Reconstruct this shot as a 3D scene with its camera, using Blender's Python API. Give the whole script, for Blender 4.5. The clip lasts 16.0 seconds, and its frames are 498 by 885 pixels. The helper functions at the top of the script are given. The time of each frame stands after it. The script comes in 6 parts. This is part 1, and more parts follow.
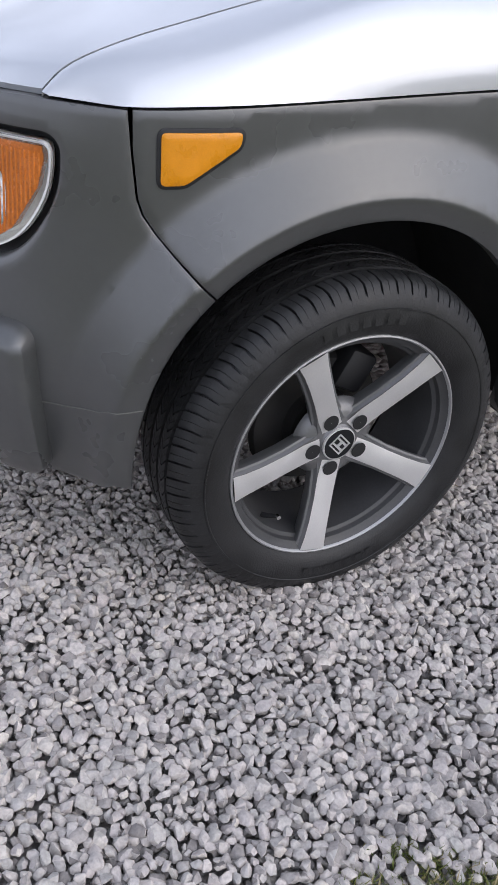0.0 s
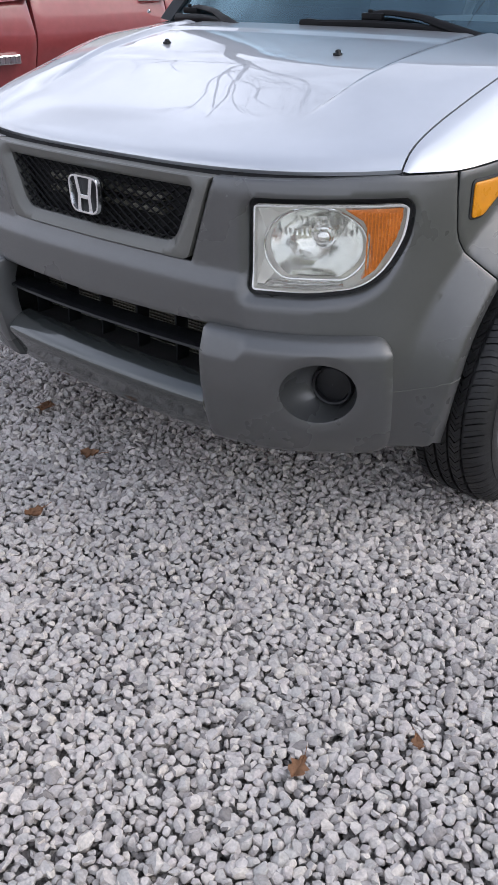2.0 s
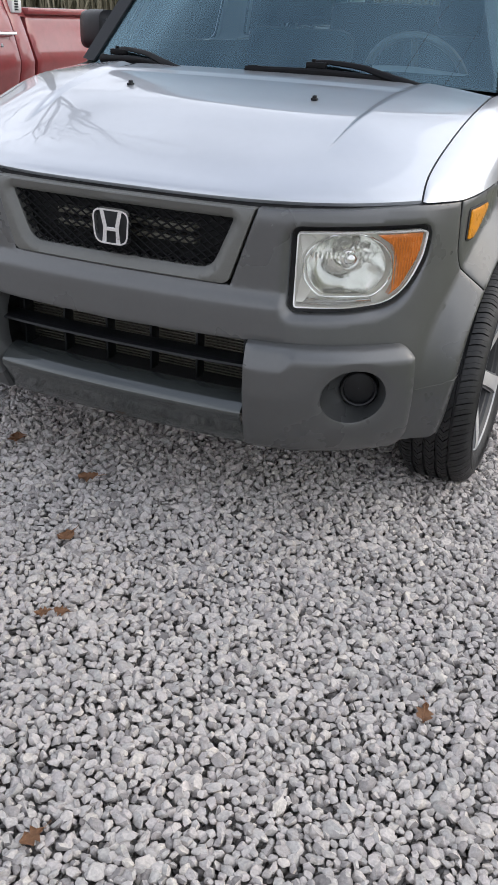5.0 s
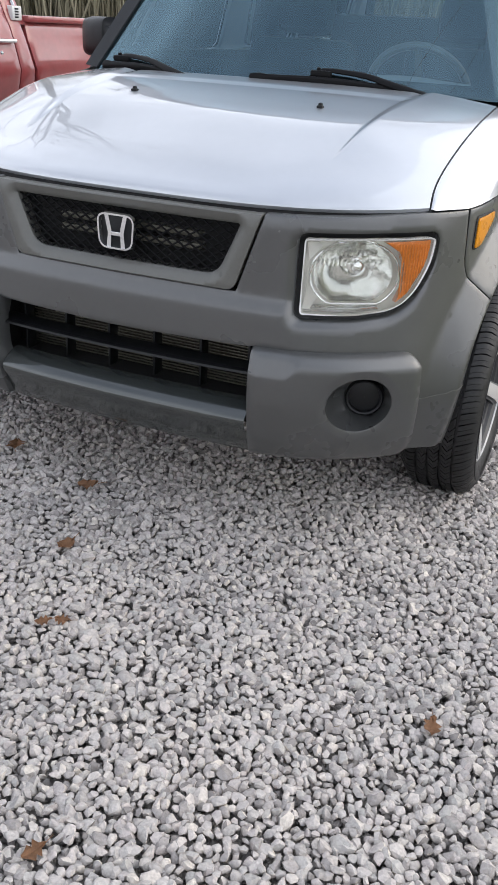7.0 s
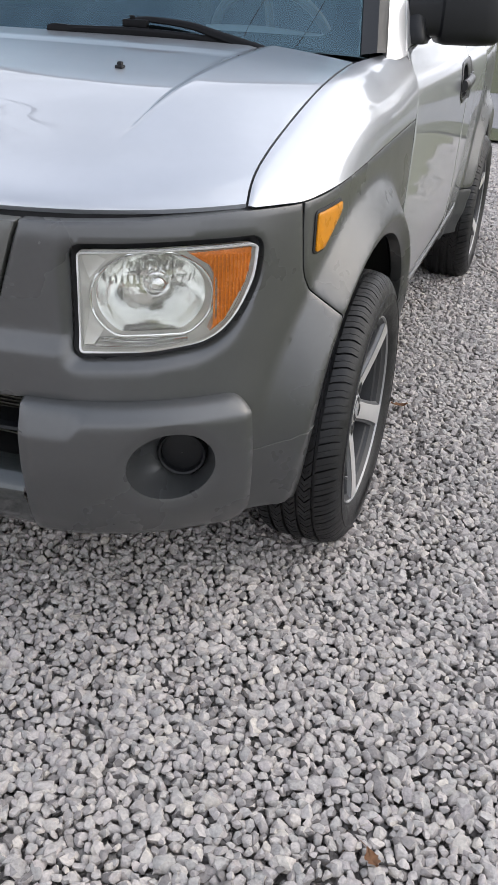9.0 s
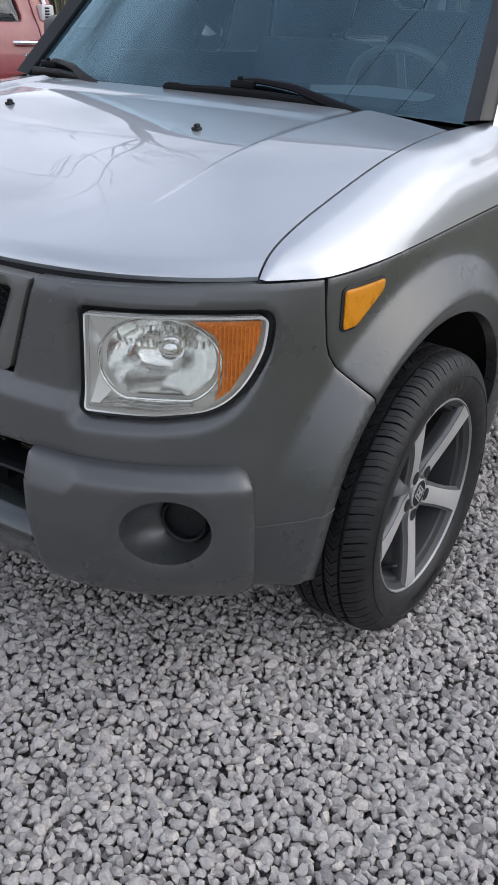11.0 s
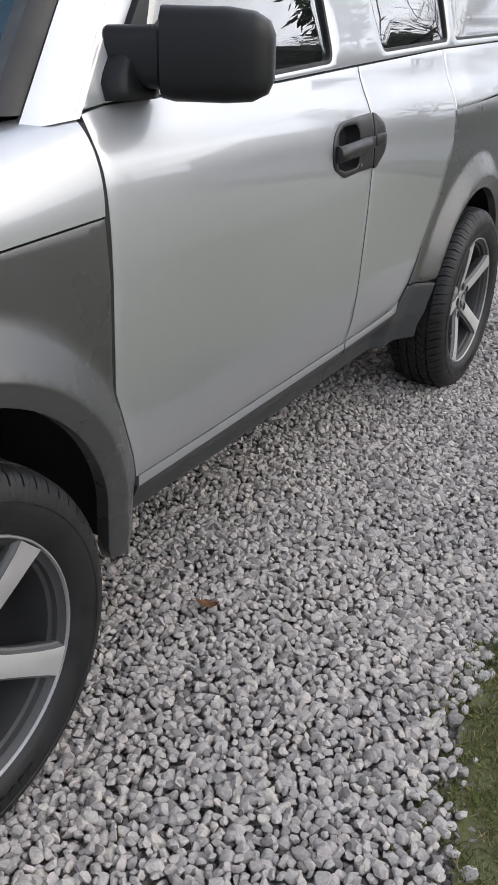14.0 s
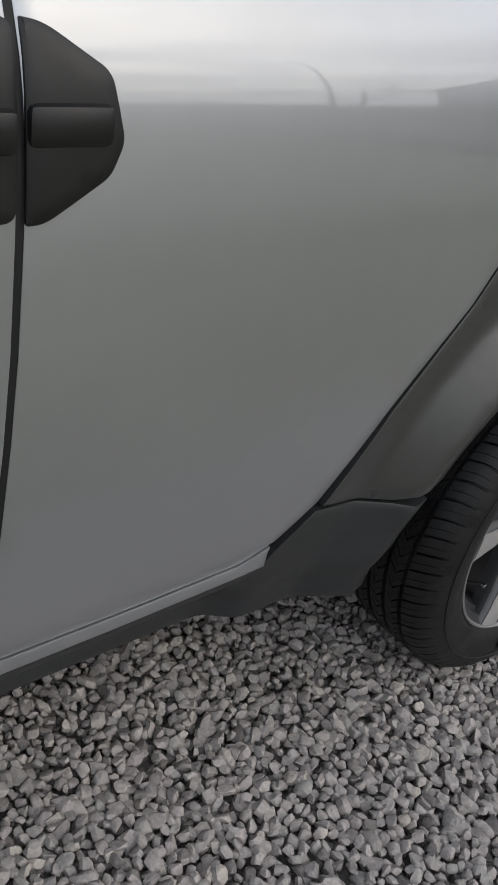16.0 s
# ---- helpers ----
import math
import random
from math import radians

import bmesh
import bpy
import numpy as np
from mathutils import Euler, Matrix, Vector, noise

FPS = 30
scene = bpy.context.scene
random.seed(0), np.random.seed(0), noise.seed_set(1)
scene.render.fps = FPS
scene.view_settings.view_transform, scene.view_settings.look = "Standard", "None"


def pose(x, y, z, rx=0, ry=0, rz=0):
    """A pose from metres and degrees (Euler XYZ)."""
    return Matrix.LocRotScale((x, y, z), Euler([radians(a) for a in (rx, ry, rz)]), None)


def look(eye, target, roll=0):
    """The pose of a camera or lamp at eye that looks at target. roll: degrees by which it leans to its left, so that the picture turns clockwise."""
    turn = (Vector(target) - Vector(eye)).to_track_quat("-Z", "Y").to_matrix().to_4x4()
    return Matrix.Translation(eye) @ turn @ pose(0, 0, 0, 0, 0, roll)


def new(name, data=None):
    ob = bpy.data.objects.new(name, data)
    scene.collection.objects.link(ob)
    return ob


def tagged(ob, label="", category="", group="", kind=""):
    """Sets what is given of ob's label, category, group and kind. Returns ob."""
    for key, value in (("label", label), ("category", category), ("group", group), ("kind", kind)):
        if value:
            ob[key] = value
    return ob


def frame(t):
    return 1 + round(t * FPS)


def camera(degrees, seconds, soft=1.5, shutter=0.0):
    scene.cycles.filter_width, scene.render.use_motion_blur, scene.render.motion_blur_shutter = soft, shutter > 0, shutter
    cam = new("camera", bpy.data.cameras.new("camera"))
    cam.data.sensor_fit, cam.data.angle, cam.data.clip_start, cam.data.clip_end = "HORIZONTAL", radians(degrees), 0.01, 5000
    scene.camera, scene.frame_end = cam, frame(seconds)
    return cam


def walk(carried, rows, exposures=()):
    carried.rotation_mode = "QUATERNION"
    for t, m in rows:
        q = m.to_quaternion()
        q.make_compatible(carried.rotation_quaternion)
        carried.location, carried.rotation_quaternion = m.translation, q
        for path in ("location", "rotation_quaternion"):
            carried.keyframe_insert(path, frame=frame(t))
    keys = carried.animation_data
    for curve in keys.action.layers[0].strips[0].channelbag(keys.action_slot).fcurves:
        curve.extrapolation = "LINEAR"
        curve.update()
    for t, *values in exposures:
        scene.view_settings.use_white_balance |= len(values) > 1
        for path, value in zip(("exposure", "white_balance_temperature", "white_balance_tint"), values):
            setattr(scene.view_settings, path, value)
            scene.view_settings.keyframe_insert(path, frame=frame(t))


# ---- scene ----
from mathutils import geometry

cam = camera(32.1, 16.0)
PATH = [
    (0, (1.981, -0.864, 1.207), (0.543, -0.008, 0.113), 7.7),
    (0.5, (2.055, -1.301, 1.219), (0.67, -0.298, 0.182), 7.6),
    (1, (2.015, -1.619, 1.265), (0.724, -0.452, 0.279), 6.8),
    (1.5, (1.828, -1.868, 1.293), (0.561, -0.668, 0.316), 1.6),
    (2, (1.673, -2.12, 1.283), (0.532, -0.784, 0.326), 0.0),
    (2.5, (1.485, -2.289, 1.295), (0.527, -0.813, 0.344), 1.3),
    (3, (1.281, -2.355, 1.289), (0.33, -0.874, 0.341), 0.8),
    (3.5, (1.226, -2.531, 1.314), (0.381, -0.978, 0.381), 0.4),
    (4, (1.236, -2.621, 1.328), (0.51, -1.003, 0.403), 1.8),
    (6.5, (1.177, -2.656, 1.296), (0.471, -0.996, 0.431), 3.2),
    (7, (1.179, -2.646, 1.296), (0.481, -0.984, 0.429), 3.4),
    (7.5, (1.23, -2.554, 1.29), (0.559, -0.88, 0.426), 2.8),
    (8, (1.327, -2.37, 1.298), (0.706, -0.683, 0.422), 2.0),
    (8.5, (1.332, -2.191, 1.286), (0.733, -0.5, 0.403), 2.5),
    (9, (1.231, -2.004, 1.271), (0.685, -0.323, 0.335), 2.9),
    (9.5, (1.224, -1.871, 1.286), (0.686, -0.198, 0.332), 3.1),
    (10, (1.321, -1.739, 1.317), (0.546, -0.17, 0.35), 3.8),
    (12.5, (1.725, -1.74, 1.334), (0.631, -0.274, 0.525), 2.5),
    (13, (1.746, -1.54, 1.299), (0.686, -0.05, 0.49), -0.7),
    (13.5, (1.724, -1.188, 1.318), (0.881, 0.409, 0.458), 1.2),
    (13.8, (1.709, -0.891, 1.269), (0.930, 0.738, 0.408), 0.5),
    (14, (1.802, -0.71, 1.27), (0.906, 0.853, 0.401), 1.7),
    (14.5, (1.787, -0.216, 1.224), (0.817, 1.26, 0.286), 3.3),
    (14.8, (1.778, 0.092, 1.242), (0.861, 1.514, 0.175), 5.9),
    (15, (1.769, 0.309, 1.225), (0.751, 1.653, 0.15), 5.7),
    (15.5, (1.72, 0.782, 1.244), (0.502, 1.943, 0.163), 7.4),
    (16, (1.452, 1.264, 1.163), (0.212, 2.43, 0.112), 11.0),
]
LIGHT = [
    (0, 0.77, 5790, 11),
    (0.5, 0.97, 5850, 9),
    (1, 1.02, 5850, 9),
    (1.5, 0.81, 5850, 10),
    (2, 0.84, 5850, 10),
    (3.3, 0.92, 6120, 9),
    (4, 0.79, 6020, 8),
    (6.5, 0.97, 6080, 7),
    (7.5, 0.97, 6090, 7),
    (8.5, 0.80, 6120, 9),
    (9, 0.90, 6090, 8),
    (10, 0.73, 5920, 9),
    (12.5, 0.40, 5760, 6),
    (13, 0.39, 5790, 6),
    (13.5, 0.70, 6030, 7),
    (14.5, 0.48, 5960, 9),
    (15, 0.51, 5880, 10),
    (15.5, 0.14, 5870, 10),
    (16, -0.05, 6060, 7),
]
walk(cam, [(t, look(eye, target, roll)) for t, eye, target, roll in PATH], LIGHT)

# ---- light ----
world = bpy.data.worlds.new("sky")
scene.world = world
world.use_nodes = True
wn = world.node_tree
sky = wn.nodes.new("ShaderNodeTexSky")
sky.sky_type = "NISHITA"
sky.sun_disc = False
sky.sun_elevation, sky.sun_rotation = radians(27), radians(58)
sky.air_density, sky.dust_density, sky.ozone_density = 1.0, 6.5, 1.0
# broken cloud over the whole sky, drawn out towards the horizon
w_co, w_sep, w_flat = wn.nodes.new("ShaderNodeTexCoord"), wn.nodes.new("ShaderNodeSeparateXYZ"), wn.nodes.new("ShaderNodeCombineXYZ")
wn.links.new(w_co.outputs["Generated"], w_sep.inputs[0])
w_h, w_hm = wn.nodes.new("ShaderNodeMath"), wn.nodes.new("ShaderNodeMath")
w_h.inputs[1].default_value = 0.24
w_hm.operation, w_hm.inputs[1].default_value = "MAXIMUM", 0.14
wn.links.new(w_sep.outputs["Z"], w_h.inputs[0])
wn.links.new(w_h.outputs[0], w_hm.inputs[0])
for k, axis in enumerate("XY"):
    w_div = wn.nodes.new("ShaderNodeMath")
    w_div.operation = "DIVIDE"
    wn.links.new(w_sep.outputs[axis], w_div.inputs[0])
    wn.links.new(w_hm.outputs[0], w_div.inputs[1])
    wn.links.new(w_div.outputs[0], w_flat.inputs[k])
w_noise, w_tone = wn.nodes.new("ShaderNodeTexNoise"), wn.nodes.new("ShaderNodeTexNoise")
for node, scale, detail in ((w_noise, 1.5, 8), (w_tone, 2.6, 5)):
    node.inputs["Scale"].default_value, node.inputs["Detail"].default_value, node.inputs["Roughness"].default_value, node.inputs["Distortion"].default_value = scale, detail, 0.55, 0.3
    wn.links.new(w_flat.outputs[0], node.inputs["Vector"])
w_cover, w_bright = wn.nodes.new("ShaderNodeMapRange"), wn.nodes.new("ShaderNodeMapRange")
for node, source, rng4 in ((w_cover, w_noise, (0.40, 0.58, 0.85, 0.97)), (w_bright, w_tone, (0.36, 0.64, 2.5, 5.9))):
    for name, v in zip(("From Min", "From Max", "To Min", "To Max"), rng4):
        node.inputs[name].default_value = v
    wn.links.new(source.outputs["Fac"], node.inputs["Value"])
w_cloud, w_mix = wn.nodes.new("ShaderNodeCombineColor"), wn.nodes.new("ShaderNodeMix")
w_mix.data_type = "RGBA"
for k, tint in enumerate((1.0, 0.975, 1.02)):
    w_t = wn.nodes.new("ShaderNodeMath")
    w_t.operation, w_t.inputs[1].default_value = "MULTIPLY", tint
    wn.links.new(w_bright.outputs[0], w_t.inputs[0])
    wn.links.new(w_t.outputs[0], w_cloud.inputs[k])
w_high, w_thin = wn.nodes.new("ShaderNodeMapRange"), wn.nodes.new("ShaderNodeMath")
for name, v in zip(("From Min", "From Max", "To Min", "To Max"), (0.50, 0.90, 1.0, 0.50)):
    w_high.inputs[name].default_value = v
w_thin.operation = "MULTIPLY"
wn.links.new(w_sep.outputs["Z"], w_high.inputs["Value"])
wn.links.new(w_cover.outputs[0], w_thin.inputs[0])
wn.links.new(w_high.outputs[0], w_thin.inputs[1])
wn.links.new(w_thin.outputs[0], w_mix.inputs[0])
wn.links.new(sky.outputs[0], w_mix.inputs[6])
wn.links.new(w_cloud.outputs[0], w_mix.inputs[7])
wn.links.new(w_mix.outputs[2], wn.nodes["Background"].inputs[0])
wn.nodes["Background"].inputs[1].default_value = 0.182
sun = new("sun", bpy.data.lights.new("sun", "SUN"))
sun.data.energy, sun.data.angle, sun.data.color = 0.62, radians(96), (1.0, 0.955, 0.91)
sun.matrix_world = look((11.9, 7.4, 9.0), (0, 0, 0))

# ---- materials ----


def principled(name):
    m = bpy.data.materials.new(name)
    m.use_nodes = True
    return m, m.node_tree, m.node_tree.nodes["Principled BSDF"]


def noise_tex(nt, scale, detail=4.0, rough=0.55, coord="Object"):
    tc = nt.nodes.new("ShaderNodeTexCoord")
    n = nt.nodes.new("ShaderNodeTexNoise")
    n.inputs["Scale"].default_value, n.inputs["Detail"].default_value, n.inputs["Roughness"].default_value = scale, detail, rough
    nt.links.new(tc.outputs[coord], n.inputs["Vector"])
    return n


def ramp(nt, source, stops):
    r = nt.nodes.new("ShaderNodeValToRGB")
    e = r.color_ramp.elements
    while len(e) < len(stops):
        e.new(0.5)
    for el, (p, c) in zip(e, stops):
        el.position, el.color = p, (*c, 1)
    nt.links.new(source, r.inputs[0])
    return r


def mat(name, base, rough=0.5, metal=0.0, coat=0.0, var=0.12, scale=6.0, bump=0.0, bump_scale=300.0, rough_var=0.08, coat_rough=0.04, spec=0.5):
    """A surface with two scales of tone, uneven gloss and fine relief."""
    m, nt, b = principled(name)
    big, fine = noise_tex(nt, scale), noise_tex(nt, scale * 14, 2)
    add = nt.nodes.new("ShaderNodeMath")
    add.operation = "MULTIPLY_ADD"
    nt.links.new(fine.outputs["Fac"], add.inputs[0])
    add.inputs[1].default_value = 0.5
    half = nt.nodes.new("ShaderNodeMath")
    half.operation = "MULTIPLY"
    half.inputs[1].default_value = 0.5
    nt.links.new(big.outputs["Fac"], half.inputs[0])
    nt.links.new(half.outputs[0], add.inputs[2])
    lo, hi = [c * (1 - var) for c in base], [min(1, c * (1 + var)) for c in base]
    r = ramp(nt, add.outputs[0], [(0.3, lo), (0.7, hi)])
    nt.links.new(r.outputs[0], b.inputs["Base Color"])
    rr = nt.nodes.new("ShaderNodeMapRange")
    rr.inputs["From Min"].default_value, rr.inputs["From Max"].default_value = 0.3, 0.7
    rr.inputs["To Min"].default_value, rr.inputs["To Max"].default_value = max(0, rough - rough_var), min(1, rough + rough_var)
    nt.links.new(big.outputs["Fac"], rr.inputs["Value"])
    nt.links.new(rr.outputs[0], b.inputs["Roughness"])
    b.inputs["Metallic"].default_value = metal
    b.inputs["Specular IOR Level"].default_value = spec
    b.inputs["Coat Weight"].default_value, b.inputs["Coat Roughness"].default_value = coat, coat_rough
    if bump:
        bn = noise_tex(nt, bump_scale, 3)
        bp = nt.nodes.new("ShaderNodeBump")
        bp.inputs["Strength"].default_value, bp.inputs["Distance"].default_value = bump, 0.002
        nt.links.new(bn.outputs["Fac"], bp.inputs["Height"])
        nt.links.new(bp.outputs[0], b.inputs["Normal"])
    return m


def glass_mat(name, tint, rough=0.0, gloss=0.06, haze=0.0, sheen=(1, 1, 1)):
    """Thin pane: tinted see-through with a mirror gloss that grows at flat angles."""
    m = bpy.data.materials.new(name)
    m.use_nodes = True
    nt = m.node_tree
    nt.nodes.clear()
    out = nt.nodes.new("ShaderNodeOutputMaterial")
    mix = nt.nodes.new("ShaderNodeMixShader")
    tr, gl = nt.nodes.new("ShaderNodeBsdfTransparent"), nt.nodes.new("ShaderNodeBsdfGlossy")
    tr.inputs[0].default_value = (*tint, 1)
    gl.inputs["Roughness"].default_value = rough
    gl.inputs["Color"].default_value = (*sheen, 1)
    fr = nt.nodes.new("ShaderNodeFresnel")
    fr.inputs[0].default_value = 1.5
    ad = nt.nodes.new("ShaderNodeMath")
    ad.inputs[1].default_value = gloss
    nt.links.new(fr.outputs[0], ad.inputs[0])
    nt.links.new(ad.outputs[0], mix.inputs[0])
    nt.links.new(tr.outputs[0], mix.inputs[1])
    nt.links.new(gl.outputs[0], mix.inputs[2])
    last = mix
    if haze:
        df, hz = nt.nodes.new("ShaderNodeBsdfDiffuse"), nt.nodes.new("ShaderNodeMixShader")
        df.inputs[0].default_value = (0.88, 0.85, 0.76, 1)
        hz.inputs[0].default_value = haze
        nt.links.new(mix.outputs[0], hz.inputs[1])
        nt.links.new(df.outputs[0], hz.inputs[2])
        last = hz
    nt.links.new(last.outputs[0], out.inputs[0])
    return m


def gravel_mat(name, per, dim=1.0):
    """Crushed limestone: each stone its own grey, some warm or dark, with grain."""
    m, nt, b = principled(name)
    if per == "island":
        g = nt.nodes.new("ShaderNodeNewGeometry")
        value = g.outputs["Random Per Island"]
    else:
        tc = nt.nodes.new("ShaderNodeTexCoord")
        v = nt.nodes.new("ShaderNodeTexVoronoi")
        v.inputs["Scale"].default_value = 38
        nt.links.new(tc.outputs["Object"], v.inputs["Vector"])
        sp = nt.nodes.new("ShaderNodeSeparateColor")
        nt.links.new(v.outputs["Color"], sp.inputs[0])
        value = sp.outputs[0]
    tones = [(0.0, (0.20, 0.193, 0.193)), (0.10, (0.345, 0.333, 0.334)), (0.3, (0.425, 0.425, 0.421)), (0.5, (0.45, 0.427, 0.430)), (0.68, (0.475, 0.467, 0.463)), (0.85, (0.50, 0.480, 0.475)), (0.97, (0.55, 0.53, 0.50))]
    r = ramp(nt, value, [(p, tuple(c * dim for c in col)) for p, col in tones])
    n = noise_tex(nt, 160, 5)
    mx = nt.nodes.new("ShaderNodeMix")
    mx.data_type, mx.blend_type = "RGBA", "MULTIPLY"
    mx.inputs[0].default_value = 0.55
    nr = ramp(nt, n.outputs["Fac"], [(0.3, (0.55, 0.55, 0.55)), (0.65, (1.1, 1.1, 1.1))])
    nt.links.new(r.outputs[0], mx.inputs[6])
    nt.links.new(nr.outputs[0], mx.inputs[7])
    big = noise_tex(nt, 1.7, 3)
    mx2 = nt.nodes.new("ShaderNodeMix")
    mx2.data_type, mx2.blend_type = "RGBA", "MULTIPLY"
    mx2.inputs[0].default_value = 0.5
    br = ramp(nt, big.outputs["Fac"], [(0.3, (0.78, 0.79, 0.80)), (0.7, (1.12, 1.1, 1.07))])
    nt.links.new(mx.outputs[2], mx2.inputs[6])
    nt.links.new(br.outputs[0], mx2.inputs[7])
    warm = nt.nodes.new("ShaderNodeMix")
    warm.data_type, warm.blend_type = "RGBA", "MULTIPLY"
    warm.inputs[0].default_value = 1.0
    warm.inputs[7].default_value = (1.10, 1.055, 1.0, 1)
    nt.links.new(mx2.outputs[2], warm.inputs[6])
    nt.links.new(warm.outputs[2], b.inputs["Base Color"])
    b.inputs["Roughness"].default_value = 0.85
    b.inputs["Specular IOR Level"].default_value = 0.3
    bp = nt.nodes.new("ShaderNodeBump")
    bp.inputs["Strength"].default_value, bp.inputs["Distance"].default_value = 0.8, 0.004
    if per == "island":
        nt.links.new(n.outputs["Fac"], bp.inputs["Height"])
    else:
        bp.inputs["Strength"].default_value, bp.inputs["Distance"].default_value = 1.0, 0.02
        bp.invert = True
        nt.links.new(v.outputs["Distance"], bp.inputs["Height"])
    nt.links.new(bp.outputs[0], b.inputs["Normal"])
    return m


def leafy_mat(name, stops, rough=0.7):
    m, nt, b = principled(name)
    g = nt.nodes.new("ShaderNodeNewGeometry")
    r = ramp(nt, g.outputs["Random Per Island"], stops)
    nt.links.new(r.outputs[0], b.inputs["Base Color"])
    b.inputs["Roughness"].default_value = rough
    return m


M_SILVER = mat("silver_paint", (0.505, 0.519, 0.540), 0.37, 0.72, 1.0, 0.02, 2.0, 0.0, rough_var=0.03, coat_rough=0.012)
M_SILVER.node_tree.nodes["Principled BSDF"].inputs["Coat IOR"].default_value = 1.75
M_CLAD = mat("grey_plastic", (0.046, 0.0475, 0.0470), 0.30, 0, 0.5, 0.10, 5.0, 0.12, 900, 0.06, 0.30, spec=0.9)
M_PANEL = mat("satin_grey_plastic", (0.125, 0.125, 0.115), 0.36, 0.2, 0, 0.06, 8, 0.05, 900, 0.05)
M_LIP = mat("smooth_grey_plastic", (0.050, 0.056, 0.054), 0.20, 0.45, 1.0, 0.08, 6, 0.02, 900, 0.03, 0.07)
M_BLACK = mat("black_plastic", (0.008, 0.0085, 0.0095), 0.38, 0, 0, 0.2, 20, 0.08, 800, spec=0.28)
M_WIPER = mat("wiper_black", (0.006, 0.006, 0.0065), 0.45, 0, 0, 0.2, 30, 0, spec=0.12)
M_SILL = mat("dark_sill_plastic", (0.036, 0.038, 0.039), 0.44, 0, 0, 0.15, 8, 0.12, 700)
M_SOIL = mat("mossy_soil", (0.115, 0.118, 0.052), 0.95, 0, 0, 0.4, 9, 0.6, 60)
M_HANDLE = mat("dark_handle_plastic", (0.014, 0.014, 0.0142), 0.36, 0, 0, 0.1, 20, 0.08, 1200)
M_TRIM = mat("satin_black_trim", (0.016, 0.0165, 0.017), 0.42, 0, 0, 0.15, 20, 0.06, 900, spec=0.45)
# near-black that stands for unlit hollows; black liners and floors use it too
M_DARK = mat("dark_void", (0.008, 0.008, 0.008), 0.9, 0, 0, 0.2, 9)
# black rubber; also colours the strips that stand for shade in panel gaps
M_GAP = mat("rubber_gasket", (0.01, 0.01, 0.011), 0.6, 0, 0, 0.2, 30)
M_RUBBER = mat("tyre_rubber", (0.0125, 0.0125, 0.0128), 0.50, 0, 0, 0.6, 22, 0.4, 260, 0.12, spec=0.42)
M_ALLOY = mat("machined_alloy", (0.72, 0.71, 0.70), 0.44, 0.75, 0.15, 0.05, 25, 0.03, 1500, 0.05)
M_RIMGREY = mat("grey_rim_paint", (0.045, 0.045, 0.046), 0.48, 0.1, 0.0, 0.2, 18, 0, rough_var=0.06)
M_RIMLIP = mat("dull_rim_lip", (0.36, 0.36, 0.36), 0.46, 0.6, 0.0, 0.1, 25, 0)
M_DISC = mat("dark_brake_steel", (0.022, 0.021, 0.020), 0.6, 0.3, 0, 0.4, 30)
M_SPOKE = mat("silver_grey_rim_paint", (0.15, 0.15, 0.15), 0.38, 0.45, 0.2, 0.12, 18, 0, rough_var=0.06)
M_AMBERRIB = mat("amber_rib", (0.52, 0.15, 0.012), 0.25, 0, 0.3, 0.2, 30, 0.2, 180)
M_CHROME = mat("chrome", (0.85, 0.86, 0.87), 0.09, 1.0, 0, 0.05, 12, 0)
M_REFLECT = mat("headlight_reflector", (0.86, 0.87, 0.85), 0.10, 0.97, 0, 0.06, 30, 0.30, 70, 0.05)
M_FACET = mat("bright_lamp_housing", (0.92, 0.915, 0.88), 0.14, 0.30, 0, 0.04, 40, 0)
M_AMBER = mat("amber_plastic", (0.62, 0.24, 0.002), 0.3, 0, 0.05, 0.12, 40, 0.25, 220)
M_AMBERIN = mat("amber_reflector", (0.44, 0.125, 0.016), 0.25, 0.1, 0.25, 0.42, 16, 0.5, 180)
M_LENS = glass_mat("headlight_lens", (0.97, 0.97, 0.94), 0.02, 0.03, 0.12)
M_WIND = glass_mat("windscreen_glass", (0.62, 0.77, 0.81), 0.0, 0.125, 0.0, (0.46, 0.69, 0.81))
M_SIDEGLASS = glass_mat("side_glass", (0.62, 0.66, 0.66), 0.0, 0.30)
M_TRUCKGLASS = glass_mat("truck_glass", (0.20, 0.215, 0.215), 0.0, 0.06)
M_CLOTH = mat("seat_cloth", (0.030, 0.036, 0.042), 0.9, 0, 0, 0.2, 12)
M_DASH = mat("dash_plastic", (0.26, 0.28, 0.29), 0.7, 0, 0, 0.1, 8)
M_RAD = mat("radiator_fins", (0.16, 0.155, 0.125), 0.5, 0.5, 0, 0.5, 60, 0.3, 120)
M_RED = mat("faded_red_paint", (0.29, 0.055, 0.055), 0.36, 0.0, 1.0, 0.16, 1.6, 0.03, 300, 0.10, 0.06)
M_STONE = gravel_mat("crushed_stone", "island")
M_GROUND = gravel_mat("gravel_bed", "cell", 0.90)
# same stone dimmed: shade between the upper stones is put into its colour
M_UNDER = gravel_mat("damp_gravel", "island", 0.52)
M_GRASS = leafy_mat("grass_blades", [(0.0, (0.055, 0.078, 0.013)), (0.4, (0.105, 0.135, 0.024)), (0.70, (0.17, 0.175, 0.040)), (0.88, (0.25, 0.21, 0.09)), (1.0, (0.34, 0.28, 0.15))])
M_LEAF = mat("dry_leaf", (0.28, 0.150, 0.078), 0.8, 0, 0, 0.35, 60, 0.4, 200)
